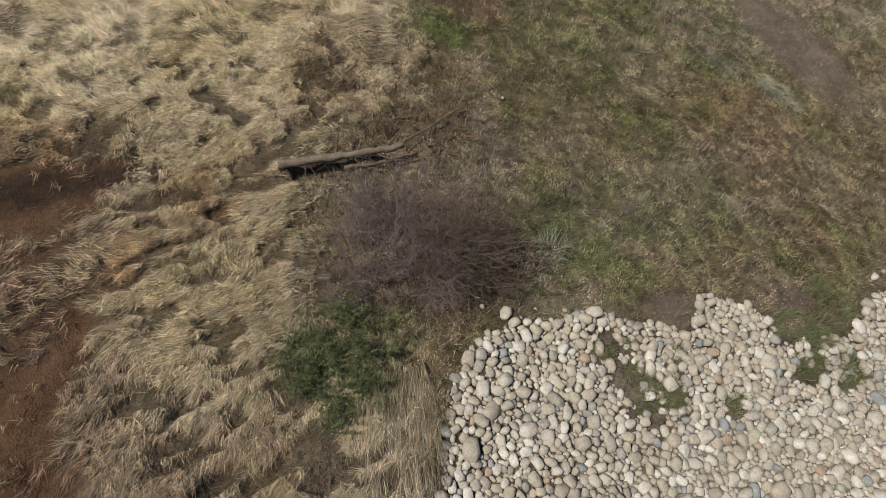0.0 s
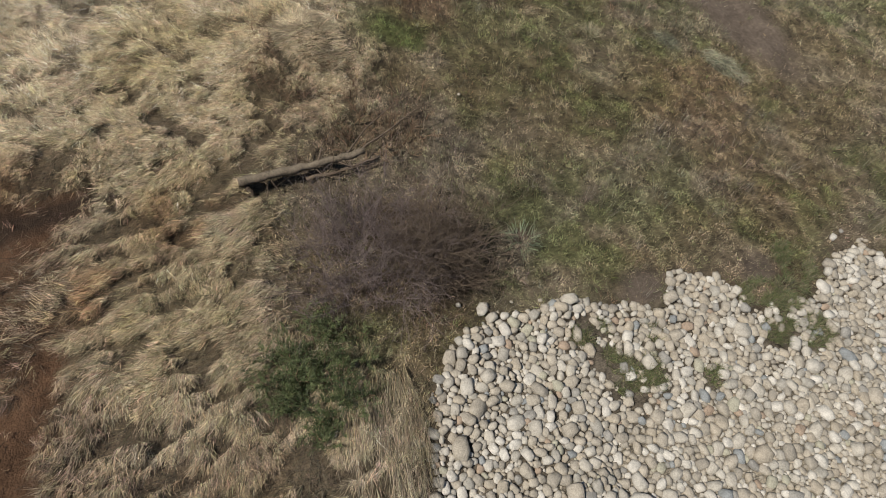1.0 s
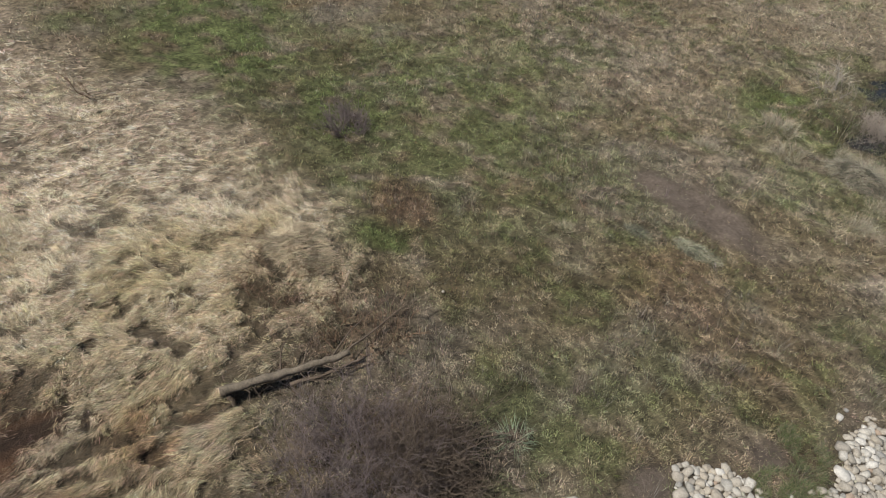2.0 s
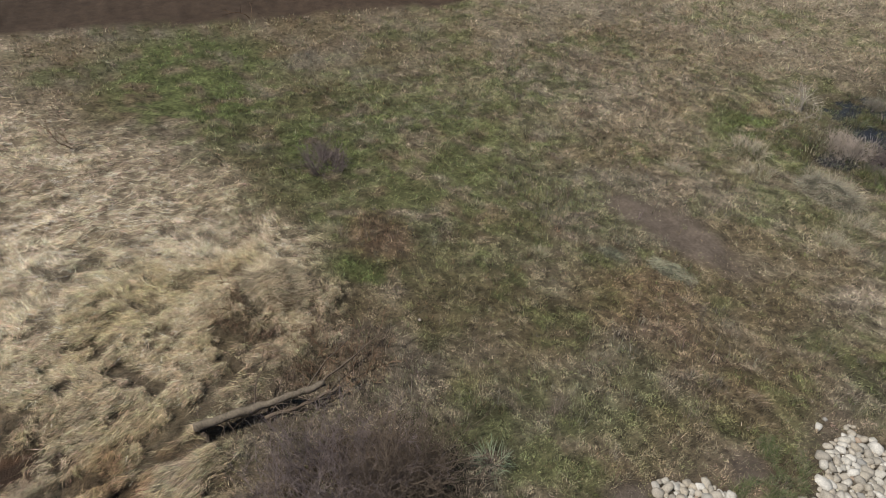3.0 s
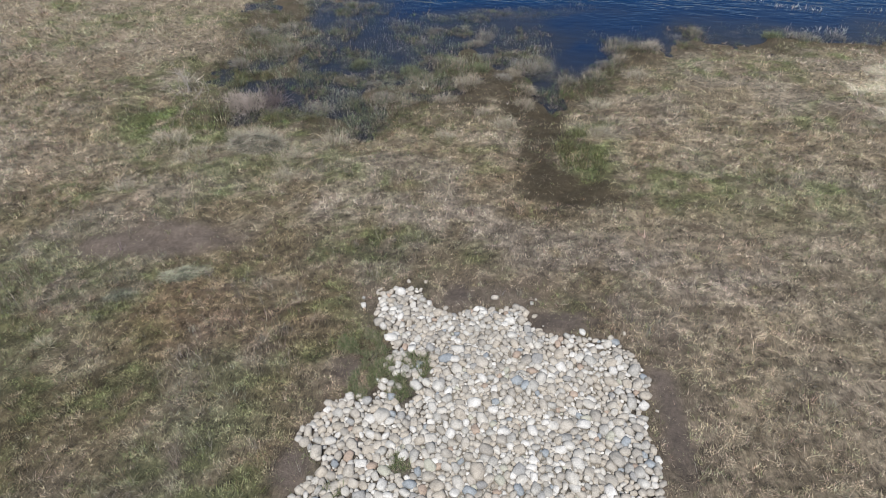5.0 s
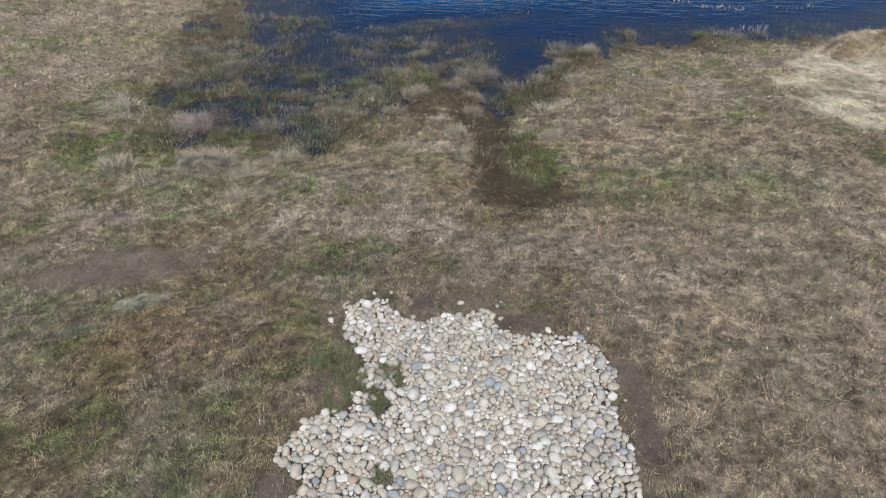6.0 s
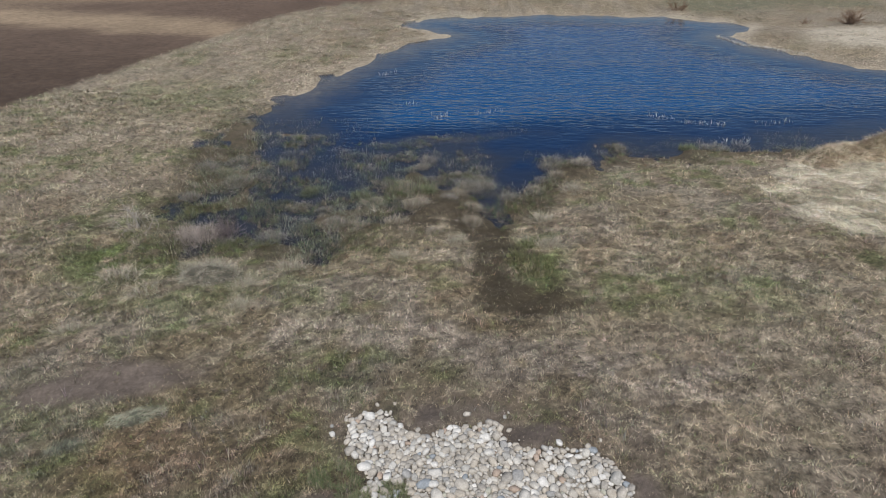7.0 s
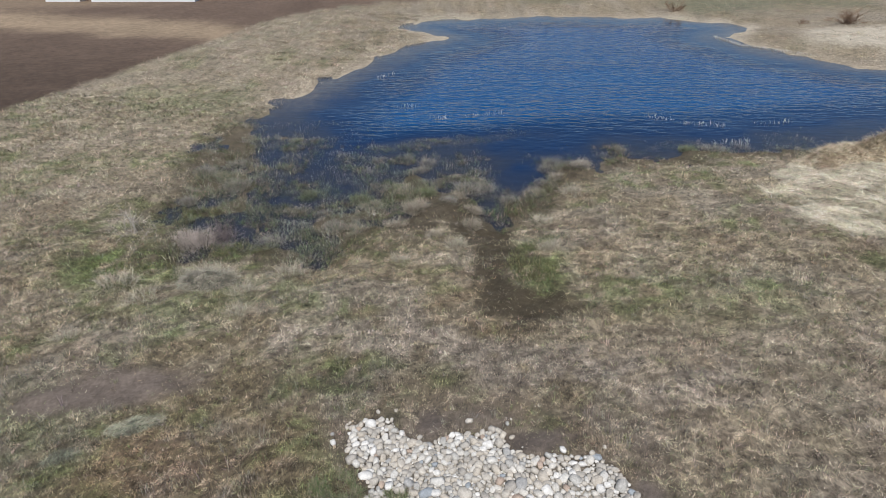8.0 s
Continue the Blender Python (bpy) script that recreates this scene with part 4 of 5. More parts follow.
def curve_points(r, start, way, length, n, wander, droop=0.0):
    pts, p, d = [Vector(start)], Vector(start), Vector(way).normalized()
    for _ in range(n):
        d = (d + Vector((r.gauss(0, wander), r.gauss(0, wander), r.gauss(0, wander) - droop))).normalized()
        p = p + d * (length / n)
        pts.append(p.copy())
    return pts


def twiggy(r, height, thick, twigs, wander=0.22, spread=0.9, droop=0.05):
    """One bare stem with side twigs, its foot at the origin."""
    verts, faces = [], []
    main = curve_points(r, (0, 0, -0.03), (r.gauss(0, 0.25), r.gauss(0, 0.25), 1), height, 5, wander, droop)
    tube(verts, faces, main, thick, thick * 0.35, 5)
    for _ in range(twigs):
        i = r.randrange(1, 5)
        a = r.uniform(0, 6.283)
        up = (main[i + 1] - main[i]).normalized()
        way = up + Vector((math.cos(a), math.sin(a), r.uniform(-0.1, 0.5))) * spread
        side = curve_points(r, main[i].lerp(main[i + 1], r.random()), way, height * r.uniform(0.2, 0.5), 3, wander)
        foot = tube(verts, faces, side, thick * 0.5, thick * 0.2, 3, joint=i * 5)
        if r.random() < 0.7:
            sub = curve_points(r, side[2], side[3] - side[1] + Vector((r.gauss(0, 0.4), r.gauss(0, 0.4), r.gauss(0, 0.3))) * 0.2, height * r.uniform(0.1, 0.22), 2, wander)
            tube(verts, faces, sub, thick * 0.32, thick * 0.15, 3, joint=foot + 6)
    return verts, faces


def height_at(x, y):
    return float(terrain(np.array([x]), np.array([y]))[0])


def bare_bush(name, x, y, rx, ry, stems, tall, thick, twigs, mat, label, seed, splay=25, part_name="stem", kinds=10):
    r = random.Random(seed)
    base = height_at(x, y)
    thing = tagged(new(name), label, "shrub")
    thing.matrix_basis = pose(x, y, base)
    meshes = []
    for k in range(kinds):
        v, f = twiggy(r, tall * r.uniform(0.75, 1.1), thick * r.uniform(0.7, 1.2), twigs)
        me = bpy.data.meshes.new(part_name)
        me.from_pydata([tuple(p) for p in v], [], f)
        me.materials.append(mat)
        meshes.append(me)
    for _ in range(stems):
        a, q = r.uniform(0, 6.283), math.sqrt(r.random())
        dx, dy = rx * q * math.cos(a), ry * q * math.sin(a)
        ob = new(part_name, r.choice(meshes))
        ob.parent = thing
        s = r.uniform(0.65, 1.15)
        lean = Matrix.Rotation(radians(r.gauss(0, 6) + splay * q), 4, Vector((-math.sin(a), math.cos(a), 0)))
        ob.matrix_basis = Matrix.Translation((dx, dy, height_at(x + dx, y + dy) - base)) @ lean @ pose(0, 0, 0, 0, 0, r.uniform(0, 360)) @ Matrix.Diagonal((s, s, s, 1))
    return thing


bare_bush("bare_shrub", -3.35, 0.22, 0.7, 0.8, 210, 0.85, 0.0045, 13, TWIG, "leafless purple-grey shrub with dense tangled twigs", 3)
# added, dense and dark, to deepen the shade beside the larger shrub
bare_bush("bare_shrub", -3.1, 1.0, 0.36, 0.36, 210, 0.78, 0.006, 13, DARK_BARK, "small dark leafless shrub added to shade the side of a larger one", 4)
bare_bush("brush_clump", -7.0, 0.0, 0.9, 0.6, 60, 0.45, 0.006, 10, TWIG_BROWN, "clump of dead brown brush in flattened straw", 5)
bare_bush("brush_clump", -5.7, 0.95, 0.75, 0.8, 45, 0.5, 0.008, 9, TWIG_BROWN, "clump of dead brown brush beside a fallen log", 6)
bare_bush("marsh_shrub", -7.5, 15.5, 0.45, 0.4, 120, 0.55, 0.007, 12, plain_material("pale_twig", (0.36, 0.30, 0.25), 0.85), "pale grey leafless shrub at the marsh edge", 8)
bare_bush("marsh_shrub", -6.75, 15.75, 0.26, 0.26, 60, 0.6, 0.006, 10, TWIG, "small purple-grey leafless shrub beside a paler one", 18, splay=12)
bare_bush("marsh_shrub", -9.4, 15.9, 0.5, 0.3, 24, 0.7, 0.009, 8, plain_material("grey_twig", (0.33, 0.29, 0.24), 0.85), "bleached tangle of dead branches on the wet bank", 9, splay=38)
bare_bush("brush_clump", -11.8, 2.45, 0.6, 0.45, 110, 0.5, 0.009, 8, TWIG, "grey dead brush in moist green turf", 16)
bare_bush("sapling", -14.4, -2.8, 0.06, 0.06, 3, 0.9, 0.012, 9, TWIG_BROWN, "small bare sapling in straw-coloured grass", 10, splay=12, kinds=3)
bare_bush("sapling", -23.6, 3.0, 0.06, 0.06, 2, 0.9, 0.014, 6, TWIG_BROWN, "bare sapling at the edge of a ploughed field", 12, splay=10, kinds=2)
bare_bush("far_shrub", 22.9, 61.3, 0.6, 0.4, 26, 1.1, 0.025, 8, TWIG_BROWN, "dark leafless shrub on the far shore", 13, kinds=5)
bare_bush("far_shrub", 33.8, 51.6, 0.4, 0.3, 26, 1.4, 0.03, 9, TWIG_BROWN, "tall dark leafless shrub on a sandy shore", 14, kinds=5)
bare_bush("far_shrub", 30.9, 53.0, 0.5, 0.3, 12, 0.5, 0.025, 7, TWIG_BROWN, "low dark shrub on a sandy shore", 15, kinds=4)


def fallen_log():
    thing = tagged(new("fallen_log"), "weathered grey-brown fallen trunk lying in dead weeds", "log")
    ground_z = height_at(-5.1, -0.3)
    r = random.Random(4)
    ends = [(-5.0, -1.14, 0.23), (-5.0, -0.9, 0.22), (-4.99, -0.65, 0.205), (-4.97, -0.4, 0.19), (-4.97, -0.15, 0.18), (-4.98, 0.1, 0.17), (-4.97, 0.32, 0.16), (-4.98, 0.57, 0.15)]
    def at(p):
        return Vector((p[0], p[1], ground_z + p[2] + 0.02))
    v, f = [], []
    spine = []
    for p, q in zip(ends, ends[1:]):
        for k in range(3):
            spine.append(at(p).lerp(at(q), k / 3) + Vector((r.gauss(0, 0.008), 0, r.gauss(0, 0.008))))
    spine.append(at(ends[-1]))
    tube(v, f, spine, 0.06, 0.04, 13, 0.0)
    for k, p in enumerate(v):
        i = k // 13
        mid = spine[i]
        swell = 1 + 0.34 * noise.noise(Vector((i * 0.35, (k % 13) * 0.9, 5))) + 0.30 * noise.noise(Vector((i * 1.3, (k % 13) * 2.3, 9))) + (0.14 if 7 < i < 11 else 0)
        v[k] = mid + (p - mid) * swell
    trunk = mesh_object("trunk", v, f, BARK, thing, True)
    cut = bmesh.new()
    bmesh.ops.create_cone(cut, cap_ends=True, segments=12, radius1=0.056, radius2=0.054, depth=0.012, matrix=Matrix.Translation(at((-5.0, -1.148, 0.23))) @ Matrix.Rotation(radians(90), 4, "X"))
    part("sawn_end", cut, CUT_WOOD, trunk, "pale sawn end of the trunk")
    limbs = [([(-4.86, -0.3, 0.06), (-4.84, 0.1, 0.07), (-4.86, 0.4, 0.06), (-4.9, 0.75, 0.04)], 0.042, 0.022), ([(-4.98, -1.05, 0.16), (-4.88, -1.03, 0.05), (-4.78, -0.98, -0.08), (-4.72, -0.96, -0.16)], 0.055, 0.03),
             ([(-4.98, 0.5, 0.16), (-5.2, 0.95, 0.16), (-5.42, 1.45, 0.12), (-5.6, 2.0, 0.05)], 0.024, 0.007), ([(-4.97, 0.3, 0.17), (-5.3, 0.7, 0.22), (-5.62, 1.25, 0.16), (-5.8, 1.6, 0.08)], 0.018, 0.006),
             ([(-4.97, -0.4, 0.2), (-5.2, -0.3, 0.3), (-5.45, -0.12, 0.36), (-5.75, -0.05, 0.4)], 0.016, 0.005), ([(-4.97, -0.1, 0.2), (-5.25, 0.1, 0.3), (-5.5, 0.4, 0.36)], 0.013, 0.004),
             ([(-5.0, -0.85, 0.22), (-4.82, -0.82, 0.12), (-4.7, -0.86, -0.08), (-4.64, -0.95, -0.14)], 0.013, 0.006), ([(-4.99, -0.75, 0.2), (-4.8, -0.7, 0.08), (-4.64, -0.72, -0.12)], 0.012, 0.005),
             ([(-4.97, -0.2, 0.14), (-4.8, -0.05, 0.12), (-4.7, 0.15, 0.1), (-4.72, 0.4, 0.08)], 0.014, 0.006), ([(-4.98, 0.1, 0.14), (-4.8, 0.3, 0.14), (-4.76, 0.6, 0.1)], 0.014, 0.006)]
    for pts, r0, r1 in limbs:
        v, f = [], []
        fine = []
        for p, q in zip(pts, pts[1:]):
            for k in range(3):
                w = at(p).lerp(at(q), k / 3)
                fine.append(w + Vector((r.gauss(0, 0.012), r.gauss(0, 0.012), r.gauss(0, 0.01))) if fine else w)
        fine.append(at(pts[-1]))
        tube(v, f, fine, r0 * 0.75, r1 * 0.75, 6, 0.3, r.random())
        for _ in range(5):
            i = r.randrange(2, len(fine) - 1)
            tube(v, f, curve_points(r, fine[i], (r.gauss(0, 1), r.gauss(0, 1), 0.5), r.uniform(0.15, 0.4), 3, 0.25), r1 * 0.6, 0.002, 3, joint=i * 6)
        mesh_object("branch", v, f, DARK_BARK, thing, True)


fallen_log()


# ---- leafy things ----
def green_bush(x, y):
    thing = tagged(new("green_bush"), "low straggling feathery dark-green bush in dry straw", "bush")
    base = height_at(x, y)
    thing.matrix_basis = pose(x, y, base + 0.03)
    r = random.Random(21)
    chunks, sprays = [], []
    tufts = ((0.0, 0.0, 0.27, 30, 0.5), (-0.33, -0.16, 0.22, 16, 0.38), (0.26, 0.1, 0.2, 14, 0.42), (-0.1, -0.36, 0.2, 12, 0.34), (-0.42, 0.14, 0.24, 12, 0.36), (0.34, -0.14, 0.14, 7, 0.3), (-0.62, 0.1, 0.18, 5, 0.26), (-0.36, 0.5, 0.22, 4, 0.24), (0.48, -0.06, 0.14, 7, 0.3))
    for cx, cy, wide, stems, tall in tufts:
        for _ in range(stems):
            a, q = r.uniform(0, 6.283), math.sqrt(r.random())
            fx, fy = cx + wide * q * math.cos(a), cy + wide * q * math.sin(a)
            foot = Vector((fx, fy, height_at(x + fx, y + fy) - base - 0.04))
            pts = curve_points(r, foot, (0.8 * q * math.cos(a) + r.gauss(0, 0.2), 0.8 * q * math.sin(a) + r.gauss(0, 0.2), 0.75), tall * r.uniform(0.6, 1.15), 5, 0.16, 0.05)
            v, f = [], []
            tube(v, f, pts, 0.006, 0.002, 4)
            mesh_object("stem", v, f, TWIG_BROWN, thing)
            for i in range(1, 6):
                for _ in range(2):
                    sprays.append((pts[i].lerp(pts[i - 1], r.random()), r.uniform(0, 6.283), r.uniform(0.4, 1.35)))
    for p, a, lean in sprays:
        n = 22
        u = rng.random(n) ** 0.8
        d = np.array((math.sin(lean) * math.cos(a), math.sin(lean) * math.sin(a), math.cos(lean)))
        at = np.array(p) + d * (u * 0.17)[:, None]
        tone = jitter(mixed(np.broadcast_to(np.array((0.062, 0.082, 0.036)), (n, 3)), np.array((0.11, 0.125, 0.056)), rng.random(n)) * r.uniform(0.8, 1.6), 0.25)
        chunks.append(blades(at[:, 0], at[:, 1], at[:, 2], a + np.where(rng.random(n) < 0.5, 0.8, -0.8), np.full(n, lean) + rng.normal(0.2, 0.4, n), 0, rng.uniform(0.025, 0.06, n), rng.uniform(0.005, 0.009, n), tone, False))
    v, f, t = joined(chunks)
    crown = new("foliage", fast_mesh("foliage", v, f, LEAF, t))
    crown.parent = thing


green_bush(-2.05, -0.88)


def rosette(x, y, size, rgb, label, count=110):
    n = count
    a = rng.uniform(0, 6.283, n)
    q = 0.4 * size * np.sqrt(rng.random(n))
    tone = jitter(np.broadcast_to(np.array(rgb), (n, 3)), 0.2)
    v, f, t = blades(q * np.cos(a), q * np.sin(a), np.full(n, -0.01), a + rng.normal(0, 0.8, n), rng.uniform(0.4, 1.3, n), rng.uniform(0.1, 0.5, n), rng.uniform(0.35, 0.8, n) * size, rng.uniform(0.005, 0.010, n), tone, True)
    ob = tagged(new("rosette_plant", fast_mesh("rosette_plant", v, f, LEAF, t)), label, "plant")
    ob.matrix_basis = pose(x, y, height_at(x, y))


rosette(-3.1, 2.15, 0.42, (0.25, 0.29, 0.19), "pale grey-green spiky plant in brown turf")
rosette(-6.8, 5.25, 0.3, (0.36, 0.32, 0.22), "pale dry spiky plant in brown turf", 150)
rosette(-8.9, 5.0, 0.3, (0.34, 0.31, 0.2), "straw-coloured spiky plant in green turf", 110)


def hummock(x, y, rx, ry, tall, turn, count, rgb, comb, long, label):
    """A mound of lodged grass combed over to one side, on a packed core."""
    thing = tagged(new("grass_hummock"), label, "grass clump")
    base = height_at(x, y)
    thing.matrix_basis = pose(x, y, base, 0, 0, turn)
    gen = np.random.default_rng(int(1000 * abs(x + y)))
    ca, sa = math.cos(radians(turn)), math.sin(radians(turn))

    def dome(u, v):
        q = np.hypot(u / rx, v / ry)
        lumps = 0.75 + 0.5 * fbm(u + x, v + y, 0.3, 171, 2)
        return terrain(x + u * ca - v * sa, y + u * sa + v * ca) - base + tall * np.clip(1 - q * q, 0, 1) * lumps

    a, q = gen.uniform(0, 6.283, count), np.sqrt(gen.random(count))
    u, v = rx * q * np.cos(a), ry * q * np.sin(a)
    tone = jitter(np.broadcast_to(np.array(rgb), (count, 3)) * (0.55 + 0.8 * step(0.35, 0.65, fbm(u + x, v * 2 + y, 0.16, 173, 2)))[:, None], 0.25)
    head = np.where(gen.random(count) < 0.65, comb + gen.normal(0, 0.35, count), a + gen.normal(0, 0.5, count))
    ve, f, t = blades(u, v, dome(u, v) - 0.01, head, np.clip(gen.normal(1.25, 0.25, count), 0.2, 1.65), gen.uniform(0.1, 0.7, count), long * gen.uniform(0.5, 1.1, count), gen.uniform(0.004, 0.007, count), tone, True)
    blade_ob = new("lodged_grass", fast_mesh("lodged_grass", ve, f, GRASS, t))
    blade_ob.parent = thing
    gu, gv = np.meshgrid(np.linspace(-rx * 1.05, rx * 1.05, 24), np.linspace(-ry * 1.05, ry * 1.05, 24))
    gu, gv = gu.ravel(), gv.ravel()
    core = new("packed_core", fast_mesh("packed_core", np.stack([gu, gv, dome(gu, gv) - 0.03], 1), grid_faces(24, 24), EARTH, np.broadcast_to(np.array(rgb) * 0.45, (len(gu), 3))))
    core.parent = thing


hummock(-6.25, 13.05, 0.75, 0.5, 0.3, 15, 3000, (0.30, 0.27, 0.20), -2.2, 0.26, "grey-tan hummock of long lodged grass beside the marsh")
hummock(-5.45, 7.35, 0.5, 0.24, 0.10, 20, 1500, (0.24, 0.23, 0.16), 0.3, 0.12, "low heap of pale grey-green weeds at the edge of bare soil")
hummock(-6.3, 6.6, 0.3, 0.16, 0.07, 35, 600, (0.22, 0.215, 0.15), 0.6, 0.11, "low heap of pale grey-green weeds in brown turf")
hummock(-7.45, 0.35, 0.75, 0.5, 0.22, 10, 4000, (0.45, 0.37, 0.25), 1.0, 0.24, "rounded heap of tangled straw near a fallen log")


# ---- tussocks and reeds ----
def tussock_mesh(seed, count, tone, lean, tall, wide):
    gen = np.random.default_rng(seed)
    a, q = gen.uniform(0, 6.283, count), np.sqrt(gen.random(count))
    t = jitter(np.broadcast_to(np.array(tone), (count, 3)), 0.25)
    v, f, t = blades(0.55 * wide * q * np.cos(a), 0.55 * wide * q * np.sin(a), np.full(count, -0.03), a + gen.normal(0, 1.3, count), np.abs(lean * q * 0.75 + gen.normal(0, 0.5, count)), gen.uniform(0.1, 0.9, count),
                     tall * gen.uniform(0.35, 1.0, count), gen.uniform(0.004, 0.008, count), t, True)
    return fast_mesh("tussock", v, f, GRASS, t)


tussock_kinds = [("bleached tan sedge tussock standing in shallow water", tussock_mesh(1, 800, (0.27, 0.23, 0.17), 0.9, 0.40, 0.6)),
                 ("grey-brown sedge tussock standing in shallow water", tussock_mesh(2, 800, (0.21, 0.19, 0.155), 0.8, 0.42, 0.65)),
                 ("olive sedge tussock standing in shallow water", tussock_mesh(3, 800, (0.145, 0.155, 0.085), 0.9, 0.38, 0.6)),
                 ("pale drooping grass tussock at the marsh edge", tussock_mesh(4, 520, (0.33, 0.29, 0.21), 1.3, 0.5, 0.6))]
spots = [(-7.4, 24.1, 1), (-5.7, 25.0, 1), (-3.5, 16.6, 1), (-1.5, 16.6, 0), (-0.3, 20.3, 0), (-3.0, 21.2, 1), (0.5, 20.6, 0), (-5.3, 15.6, 1), (-4.8, 19.0, 2), (-2.9, 18.7, 2), (5.5, 21.9, 0), (-6.6, 15.3, 1), (-6.2, 17.6, 2), (-7.6, 19.8, 1),
         (-8.2, 22.0, 1), (-6.3, 21.8, 2), (-4.4, 23.2, 1), (-0.9, 17.9, 0), (-1.9, 19.7, 0), (0.6, 18.9, 0), (0.9, 16.6, 0), (0.4, 14.8, 3), (1.0, 17.6, 0), (4.3, 20.6, 0), (4.4, 22.0, 1), (6.6, 23.0, 1), (7.5, 23.7, 1), (9.0, 23.8, 1), (10.4, 23.6, 2),
         (11.5, 23.7, 1), (12.8, 23.9, 1), (-8.9, 18.5, 1), (-9.2, 21.2, 1), (-4.0, 17.6, 1), (-2.6, 22.6, 1), (-0.6, 22.2, 0), (-0.9, 21.4, 0), (-6.5, 13.6, 3), (-6.0, 13.4, 3), (-7.0, 13.4, 3), (-8.5, 10.3, 3), (-4.2, 13.6, 3), (-1.2, 13.9, 3), (-0.3, 15.6, 0),
         (3.0, 14.3, 3), (3.3, 16.6, 3), (4.6, 18.9, 3), (3.7, 20.2, 1), (3.4, 19.2, 0), (4.2, 21.4, 0), (1.5, 19.6, 1), (1.3, 20.4, 0), (0.9, 19.4, 1), (2.3, 18.6, 1), (0.2, 18.4, 1), (-0.6, 19.2, 2), (5.8, 22.5, 0), (-7.6, 12.2, 3), (-5.2, 12.6, 3), (-8.6, 12.9, 3), (-4.9, 11.4, 3)]
low_kinds = [("low fuzzy tan sedge clump in dark shallow water", tussock_mesh(5, 260, (0.26, 0.225, 0.165), 1.0, 0.3, 0.5)), ("low fuzzy grey-green sedge clump in dark shallow water", tussock_mesh(6, 260, (0.19, 0.19, 0.13), 1.0, 0.3, 0.5)),
             ("low moss-green sedge clump in dark shallow water", tussock_mesh(7, 260, (0.13, 0.15, 0.065), 1.0, 0.26, 0.5))]
r = random.Random(77)
tried = [(r.uniform(-9.8, 2.0), r.uniform(15.0, 25.5), r.randrange(3), r.uniform(0.6, 1.5), r.uniform(0, 360)) for _ in range(420)]
depths = shore_distance(np.array([q[0] for q in tried]), np.array([q[1] for q in tried]))
wooded = fbm(np.array([q[0] for q in tried]), np.array([q[1] for q in tried]), 1.6, 181, 2)
for (x, y, k, size, turn), d, w in zip(tried, depths, wooded):
    if -5.0 < d < 0.3 and w > 0.5:
        label, me = low_kinds[k]
        ob = tagged(new("tussock", me), label, "tussock", "sedge tussocks of the marsh")
        ob.matrix_basis = pose(x, y, max(height_at(x, y), -0.08), 0, 0, turn) @ Matrix.Diagonal((size, size * 0.8, size * 0.75, 1))
r = random.Random(31)
for x, y, k in spots:
    label, me = tussock_kinds[k]
    ob = tagged(new("tussock", me), label, "tussock", "sedge tussocks of the marsh")
    s = r.uniform(0.7, 1.3)
    ob.matrix_basis = pose(x, y, max(height_at(x, y), -0.1), 0, 0, r.uniform(0, 360)) @ Matrix.Diagonal((s * r.uniform(0.7, 1.6), s, s * r.uniform(0.6, 0.95), 1))


def reed_row(x0, y0, x1, y1, count, label):
    u = rng.random(count)
    x, y = x0 + (x1 - x0) * u + rng.normal(0, 0.12, count), y0 + (y1 - y0) * u + rng.normal(0, 0.16, count)
    tone = jitter(np.broadcast_to(np.array((0.48, 0.45, 0.39)), (count, 3)), 0.2)
    v, f, t = blades(x - x0, y - y0, np.full(count, -0.05), rng.uniform(0, 6.283, count), np.abs(rng.normal(0.35, 0.35, count)), rng.normal(0.3, 0.4, count), rng.uniform(0.1, 0.3, count), rng.uniform(0.014, 0.024, count), tone, True)
    ob = tagged(new("reed_bed", fast_mesh("reed_bed", v, f, GRASS, t)), label, "reeds", "reed stubs in the pond", "stuff")
    ob.matrix_basis = pose(x0, y0, 0)


for x0, y0, x1, y1, count in ((-0.5, 28.0, 0.3, 28.2, 46), (1.0, 28.4, 2.9, 28.9, 60), (-2.2, 30.0, -1.4, 30.3, 30), (10.2, 28.2, 11.1, 27.8, 34), (11.5, 27.3, 13.4, 26.8, 80), (14.9, 27.0, 16.6, 27.4, 50), (11.7, 24.4, 13.4, 24.6, 70), (-3.9, 36.2, -2.9, 37.2, 40)):
    reed_row(x0, y0, x1, y1, count, "broken pale reed stubs standing in open water")
for x0, y0, x1, y1, count in ((22.0, 49.5, 22.6, 45.5, 500), (22.8, 46.0, 25.5, 42.5, 500), (24.5, 43.0, 29.0, 39.6, 400)):
    reed_row(x0, y0, x1, y1, count, "sparse tan reeds in the shallows off a sandy point")


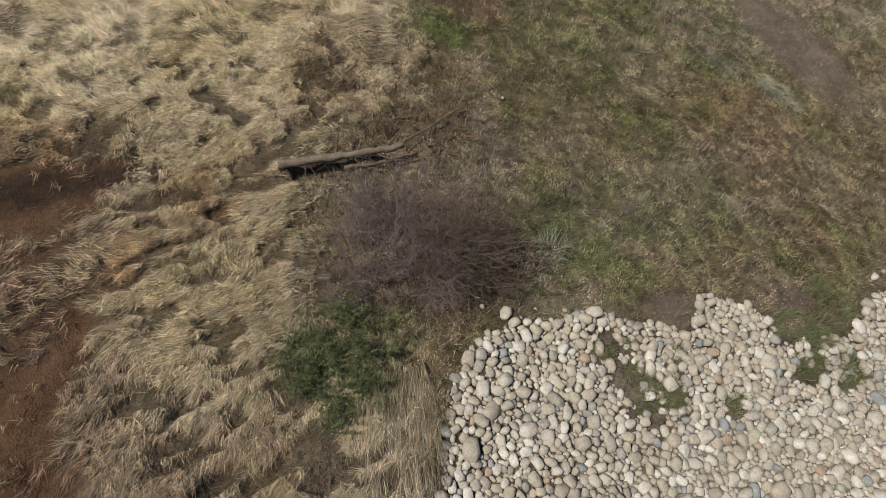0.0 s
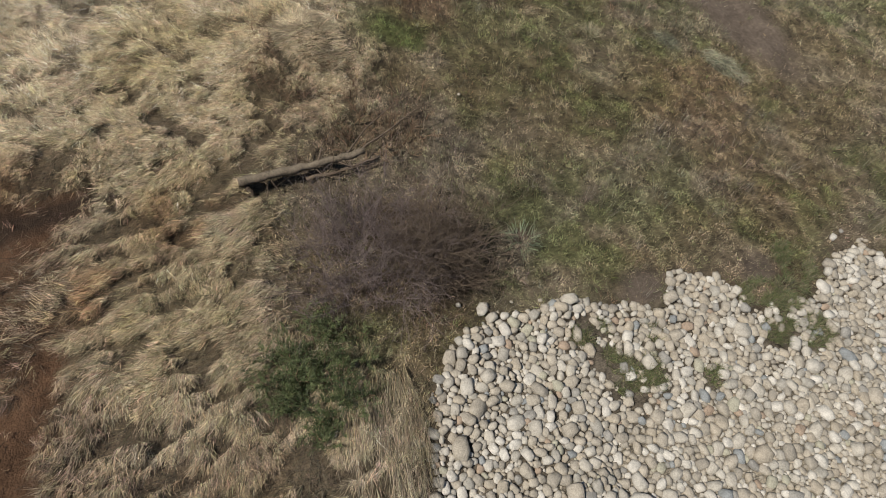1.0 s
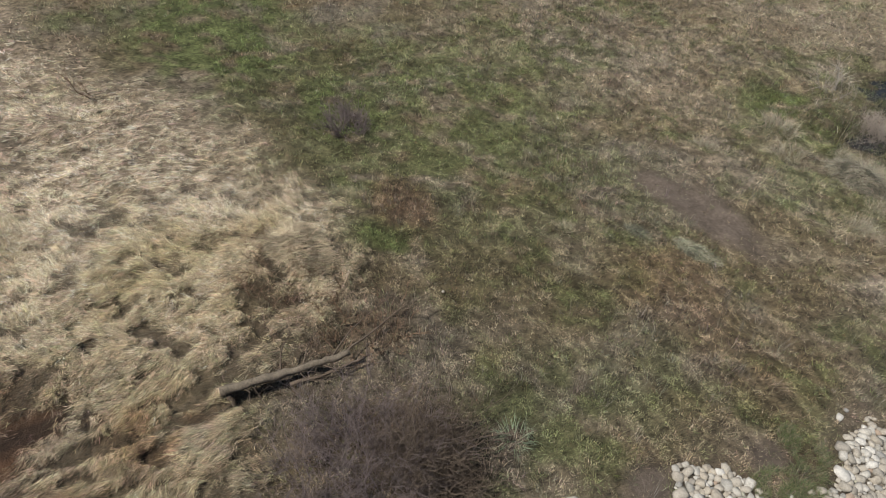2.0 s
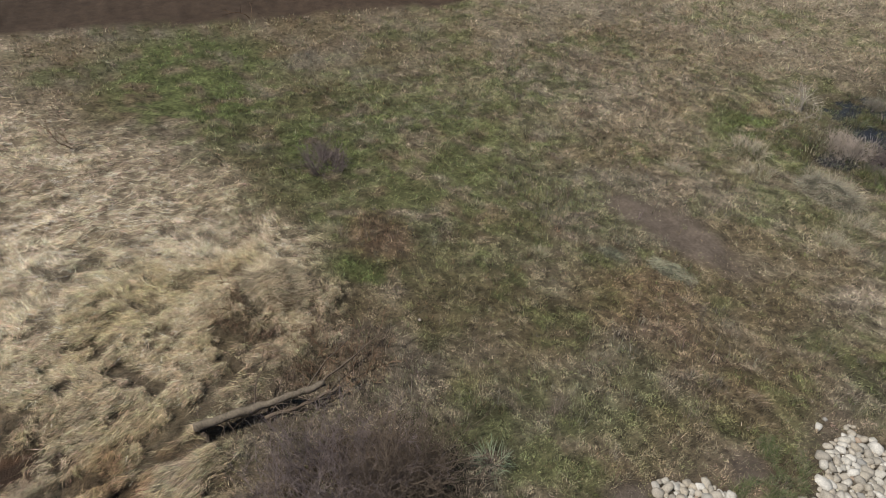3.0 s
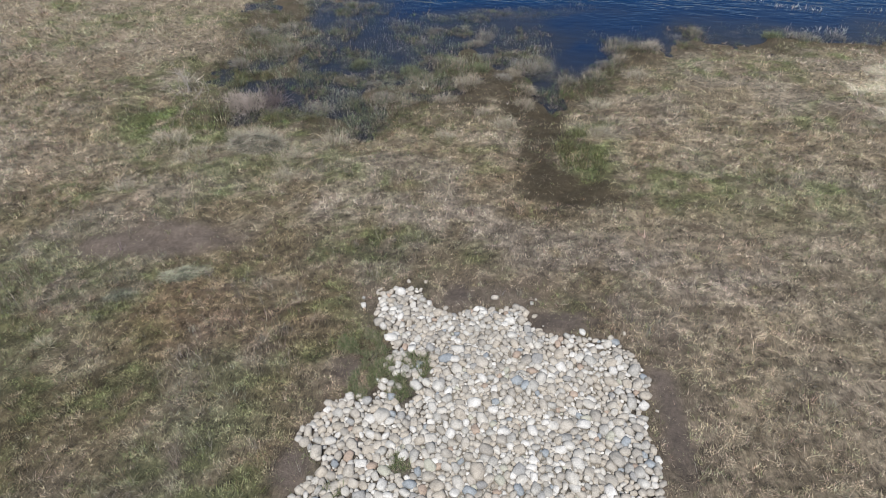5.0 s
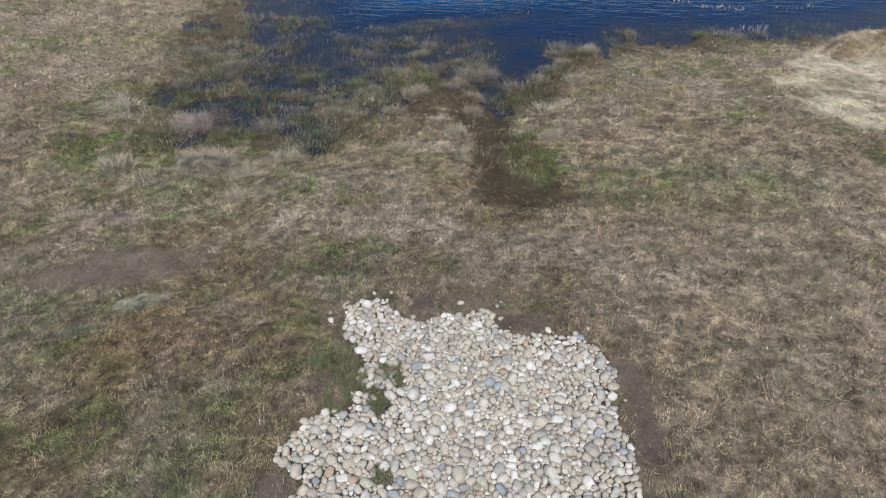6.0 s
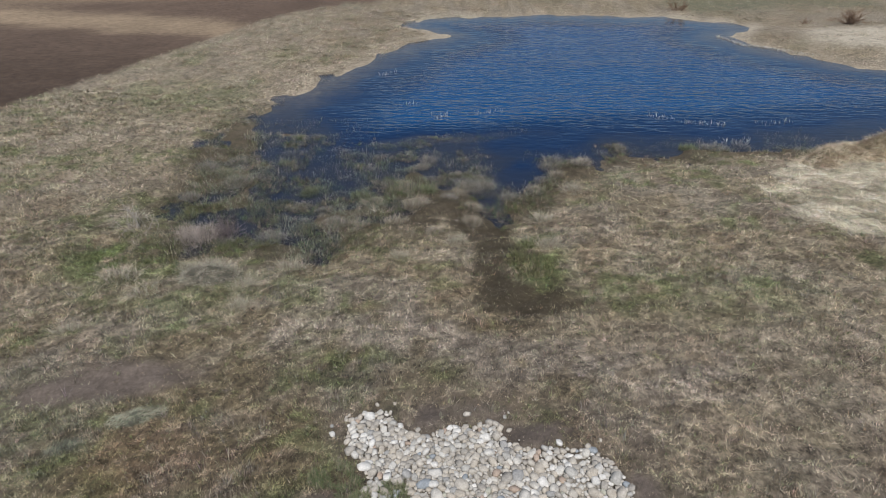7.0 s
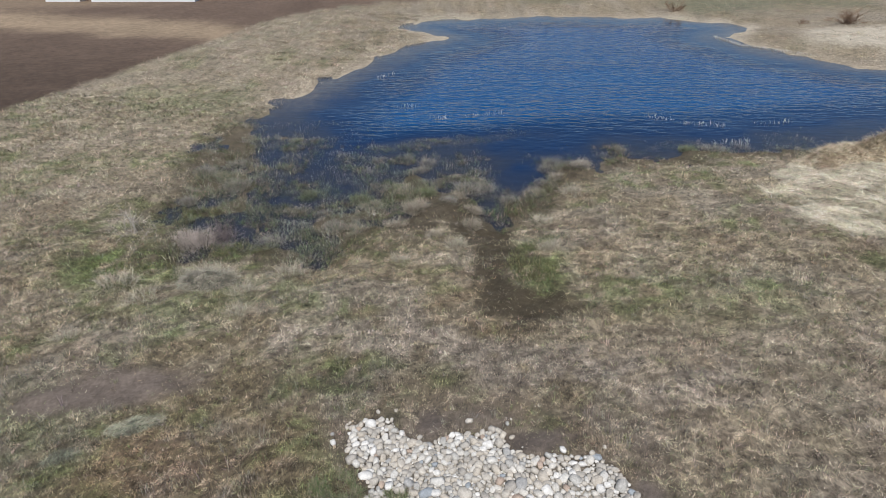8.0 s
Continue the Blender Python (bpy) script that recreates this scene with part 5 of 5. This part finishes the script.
def reed_heap():
    """A ridge of washed-up dead reeds."""
    thing = tagged(new("reed_heap"), "ridge of tangled bleached dead reeds heaped at the waterline", "reeds")
    n = 15000
    u = rng.random(n)
    x = 13.7 + 7.6 * u
    mid = 21.0 + 0.2 * (x - 13.7) + 0.35 * np.sin(x * 1.3)
    off = rng.normal(0, 0.55, n)
    tall = (0.5 + 0.6 * vnoise(x, mid, 0.9, 131)) * step(0, 0.14, u)
    z = terrain(x, mid + off) + tall * np.exp(-(off / 0.65) ** 2) * rng.uniform(0.75, 1.0, n)
    tone = jitter(mixed(np.broadcast_to(np.array((0.50, 0.42, 0.29)), (n, 3)), np.array((0.20, 0.14, 0.085)), step(0.45, 0.65, fbm(x, off * 2, 0.5, 133, 2)) * 0.8), 0.25)
    v, f, t = blades(x, mid + off, z - 0.05, rng.uniform(0, 6.283, n), np.clip(rng.normal(1.3, 0.3, n), 0.2, 1.75), rng.normal(0.3, 0.4, n), rng.uniform(0.15, 0.38, n), rng.uniform(0.009, 0.018, n), tone, True)
    ob = new("loose_reeds", fast_mesh("loose_reeds", v, f, GRASS, t))
    ob.parent = thing
    bx, by = np.meshgrid(np.linspace(13.7, 21.3, 60), np.linspace(-1.4, 1.4, 18))
    bx, by = bx.ravel(), by.ravel()
    mid = 21.0 + 0.2 * (bx - 13.7) + 0.35 * np.sin(bx * 1.3)
    z = terrain(bx, mid + by) - 0.08 + (0.48 + 0.58 * vnoise(bx, mid, 0.9, 131)) * np.exp(-(by / 0.65) ** 2) * step(13.7, 14.7, bx)
    me = fast_mesh("packed_core", np.stack([bx, mid + by, z], 1), grid_faces(60, 18), EARTH, np.broadcast_to(np.array((0.24, 0.19, 0.12)), (len(bx), 3)))
    core = new("packed_core", me)
    core.parent = thing


reed_heap()


# ---- low white sheds at the far side of the field ----
def shed(x, y, wide, deep, turn, label):
    thing = tagged(new("white_shed"), label, "shed", "sheds beyond the field")
    thing.matrix_basis = pose(x, y, height_at(x, y) - 0.1, 0, 0, turn)
    white = plain_material("white_cladding", (0.62, 0.61, 0.585), 0.6, 0.6, 8.0, 0.06, 0.1)
    grey = plain_material("grey_roofing", (0.32, 0.32, 0.33), 0.6, 0.6, 8.0, 0.1, 0.1)
    for dx, dy, w, d in ((0, -deep / 2, wide, 0.2), (0, deep / 2, wide, 0.2), (-wide / 2 + 0.1, 0, 0.2, deep - 0.2), (wide / 2 - 0.1, 0, 0.2, deep - 0.2)):
        bm = bmesh.new()
        bmesh.ops.create_cube(bm, size=1, matrix=Matrix.Translation((dx, dy, 1.1)) @ Matrix.Diagonal((w, d, 2.2, 1)))
        part("wall", bm, white, thing)
    bm = bmesh.new()
    rise = 1.2
    pts = [(-wide / 2 - 0.3, -deep / 2 - 0.3, 2.2), (wide / 2 + 0.3, -deep / 2 - 0.3, 2.2), (wide / 2 + 0.3, 0, 2.2 + rise), (-wide / 2 - 0.3, 0, 2.2 + rise), (wide / 2 + 0.3, deep / 2 + 0.3, 2.2), (-wide / 2 - 0.3, deep / 2 + 0.3, 2.2)]
    vs = [bm.verts.new(p) for p in pts]
    for q in ((0, 1, 2, 3), (3, 2, 4, 5), (1, 4, 2), (0, 3, 5)):
        bm.faces.new([vs[k] for k in q])
    bm.faces.new([vs[k] for k in (0, 5, 4, 1)])
    part("roof", bm, grey, thing)


shed(-38.2, 65.0, 3.4, 3.0, 2, "small white shed beyond a ploughed field")
shed(-30.2, 65.6, 10.2, 4.0, 3, "long low white shed beyond a ploughed field")


pebble = stone_shape(40)
for x, y, s in ((-5.9, 2.35, 0.024), (-2.45, 0.95, 0.03), (-3.0, 1.3, 0.025)):
    ob = tagged(new("white_stone", pebble), "single small pale stone lying in the turf", "stone")
    ob.matrix_basis = pose(x, y, height_at(x, y) + 0.05) @ Matrix.Diagonal((s, s, s, 1))
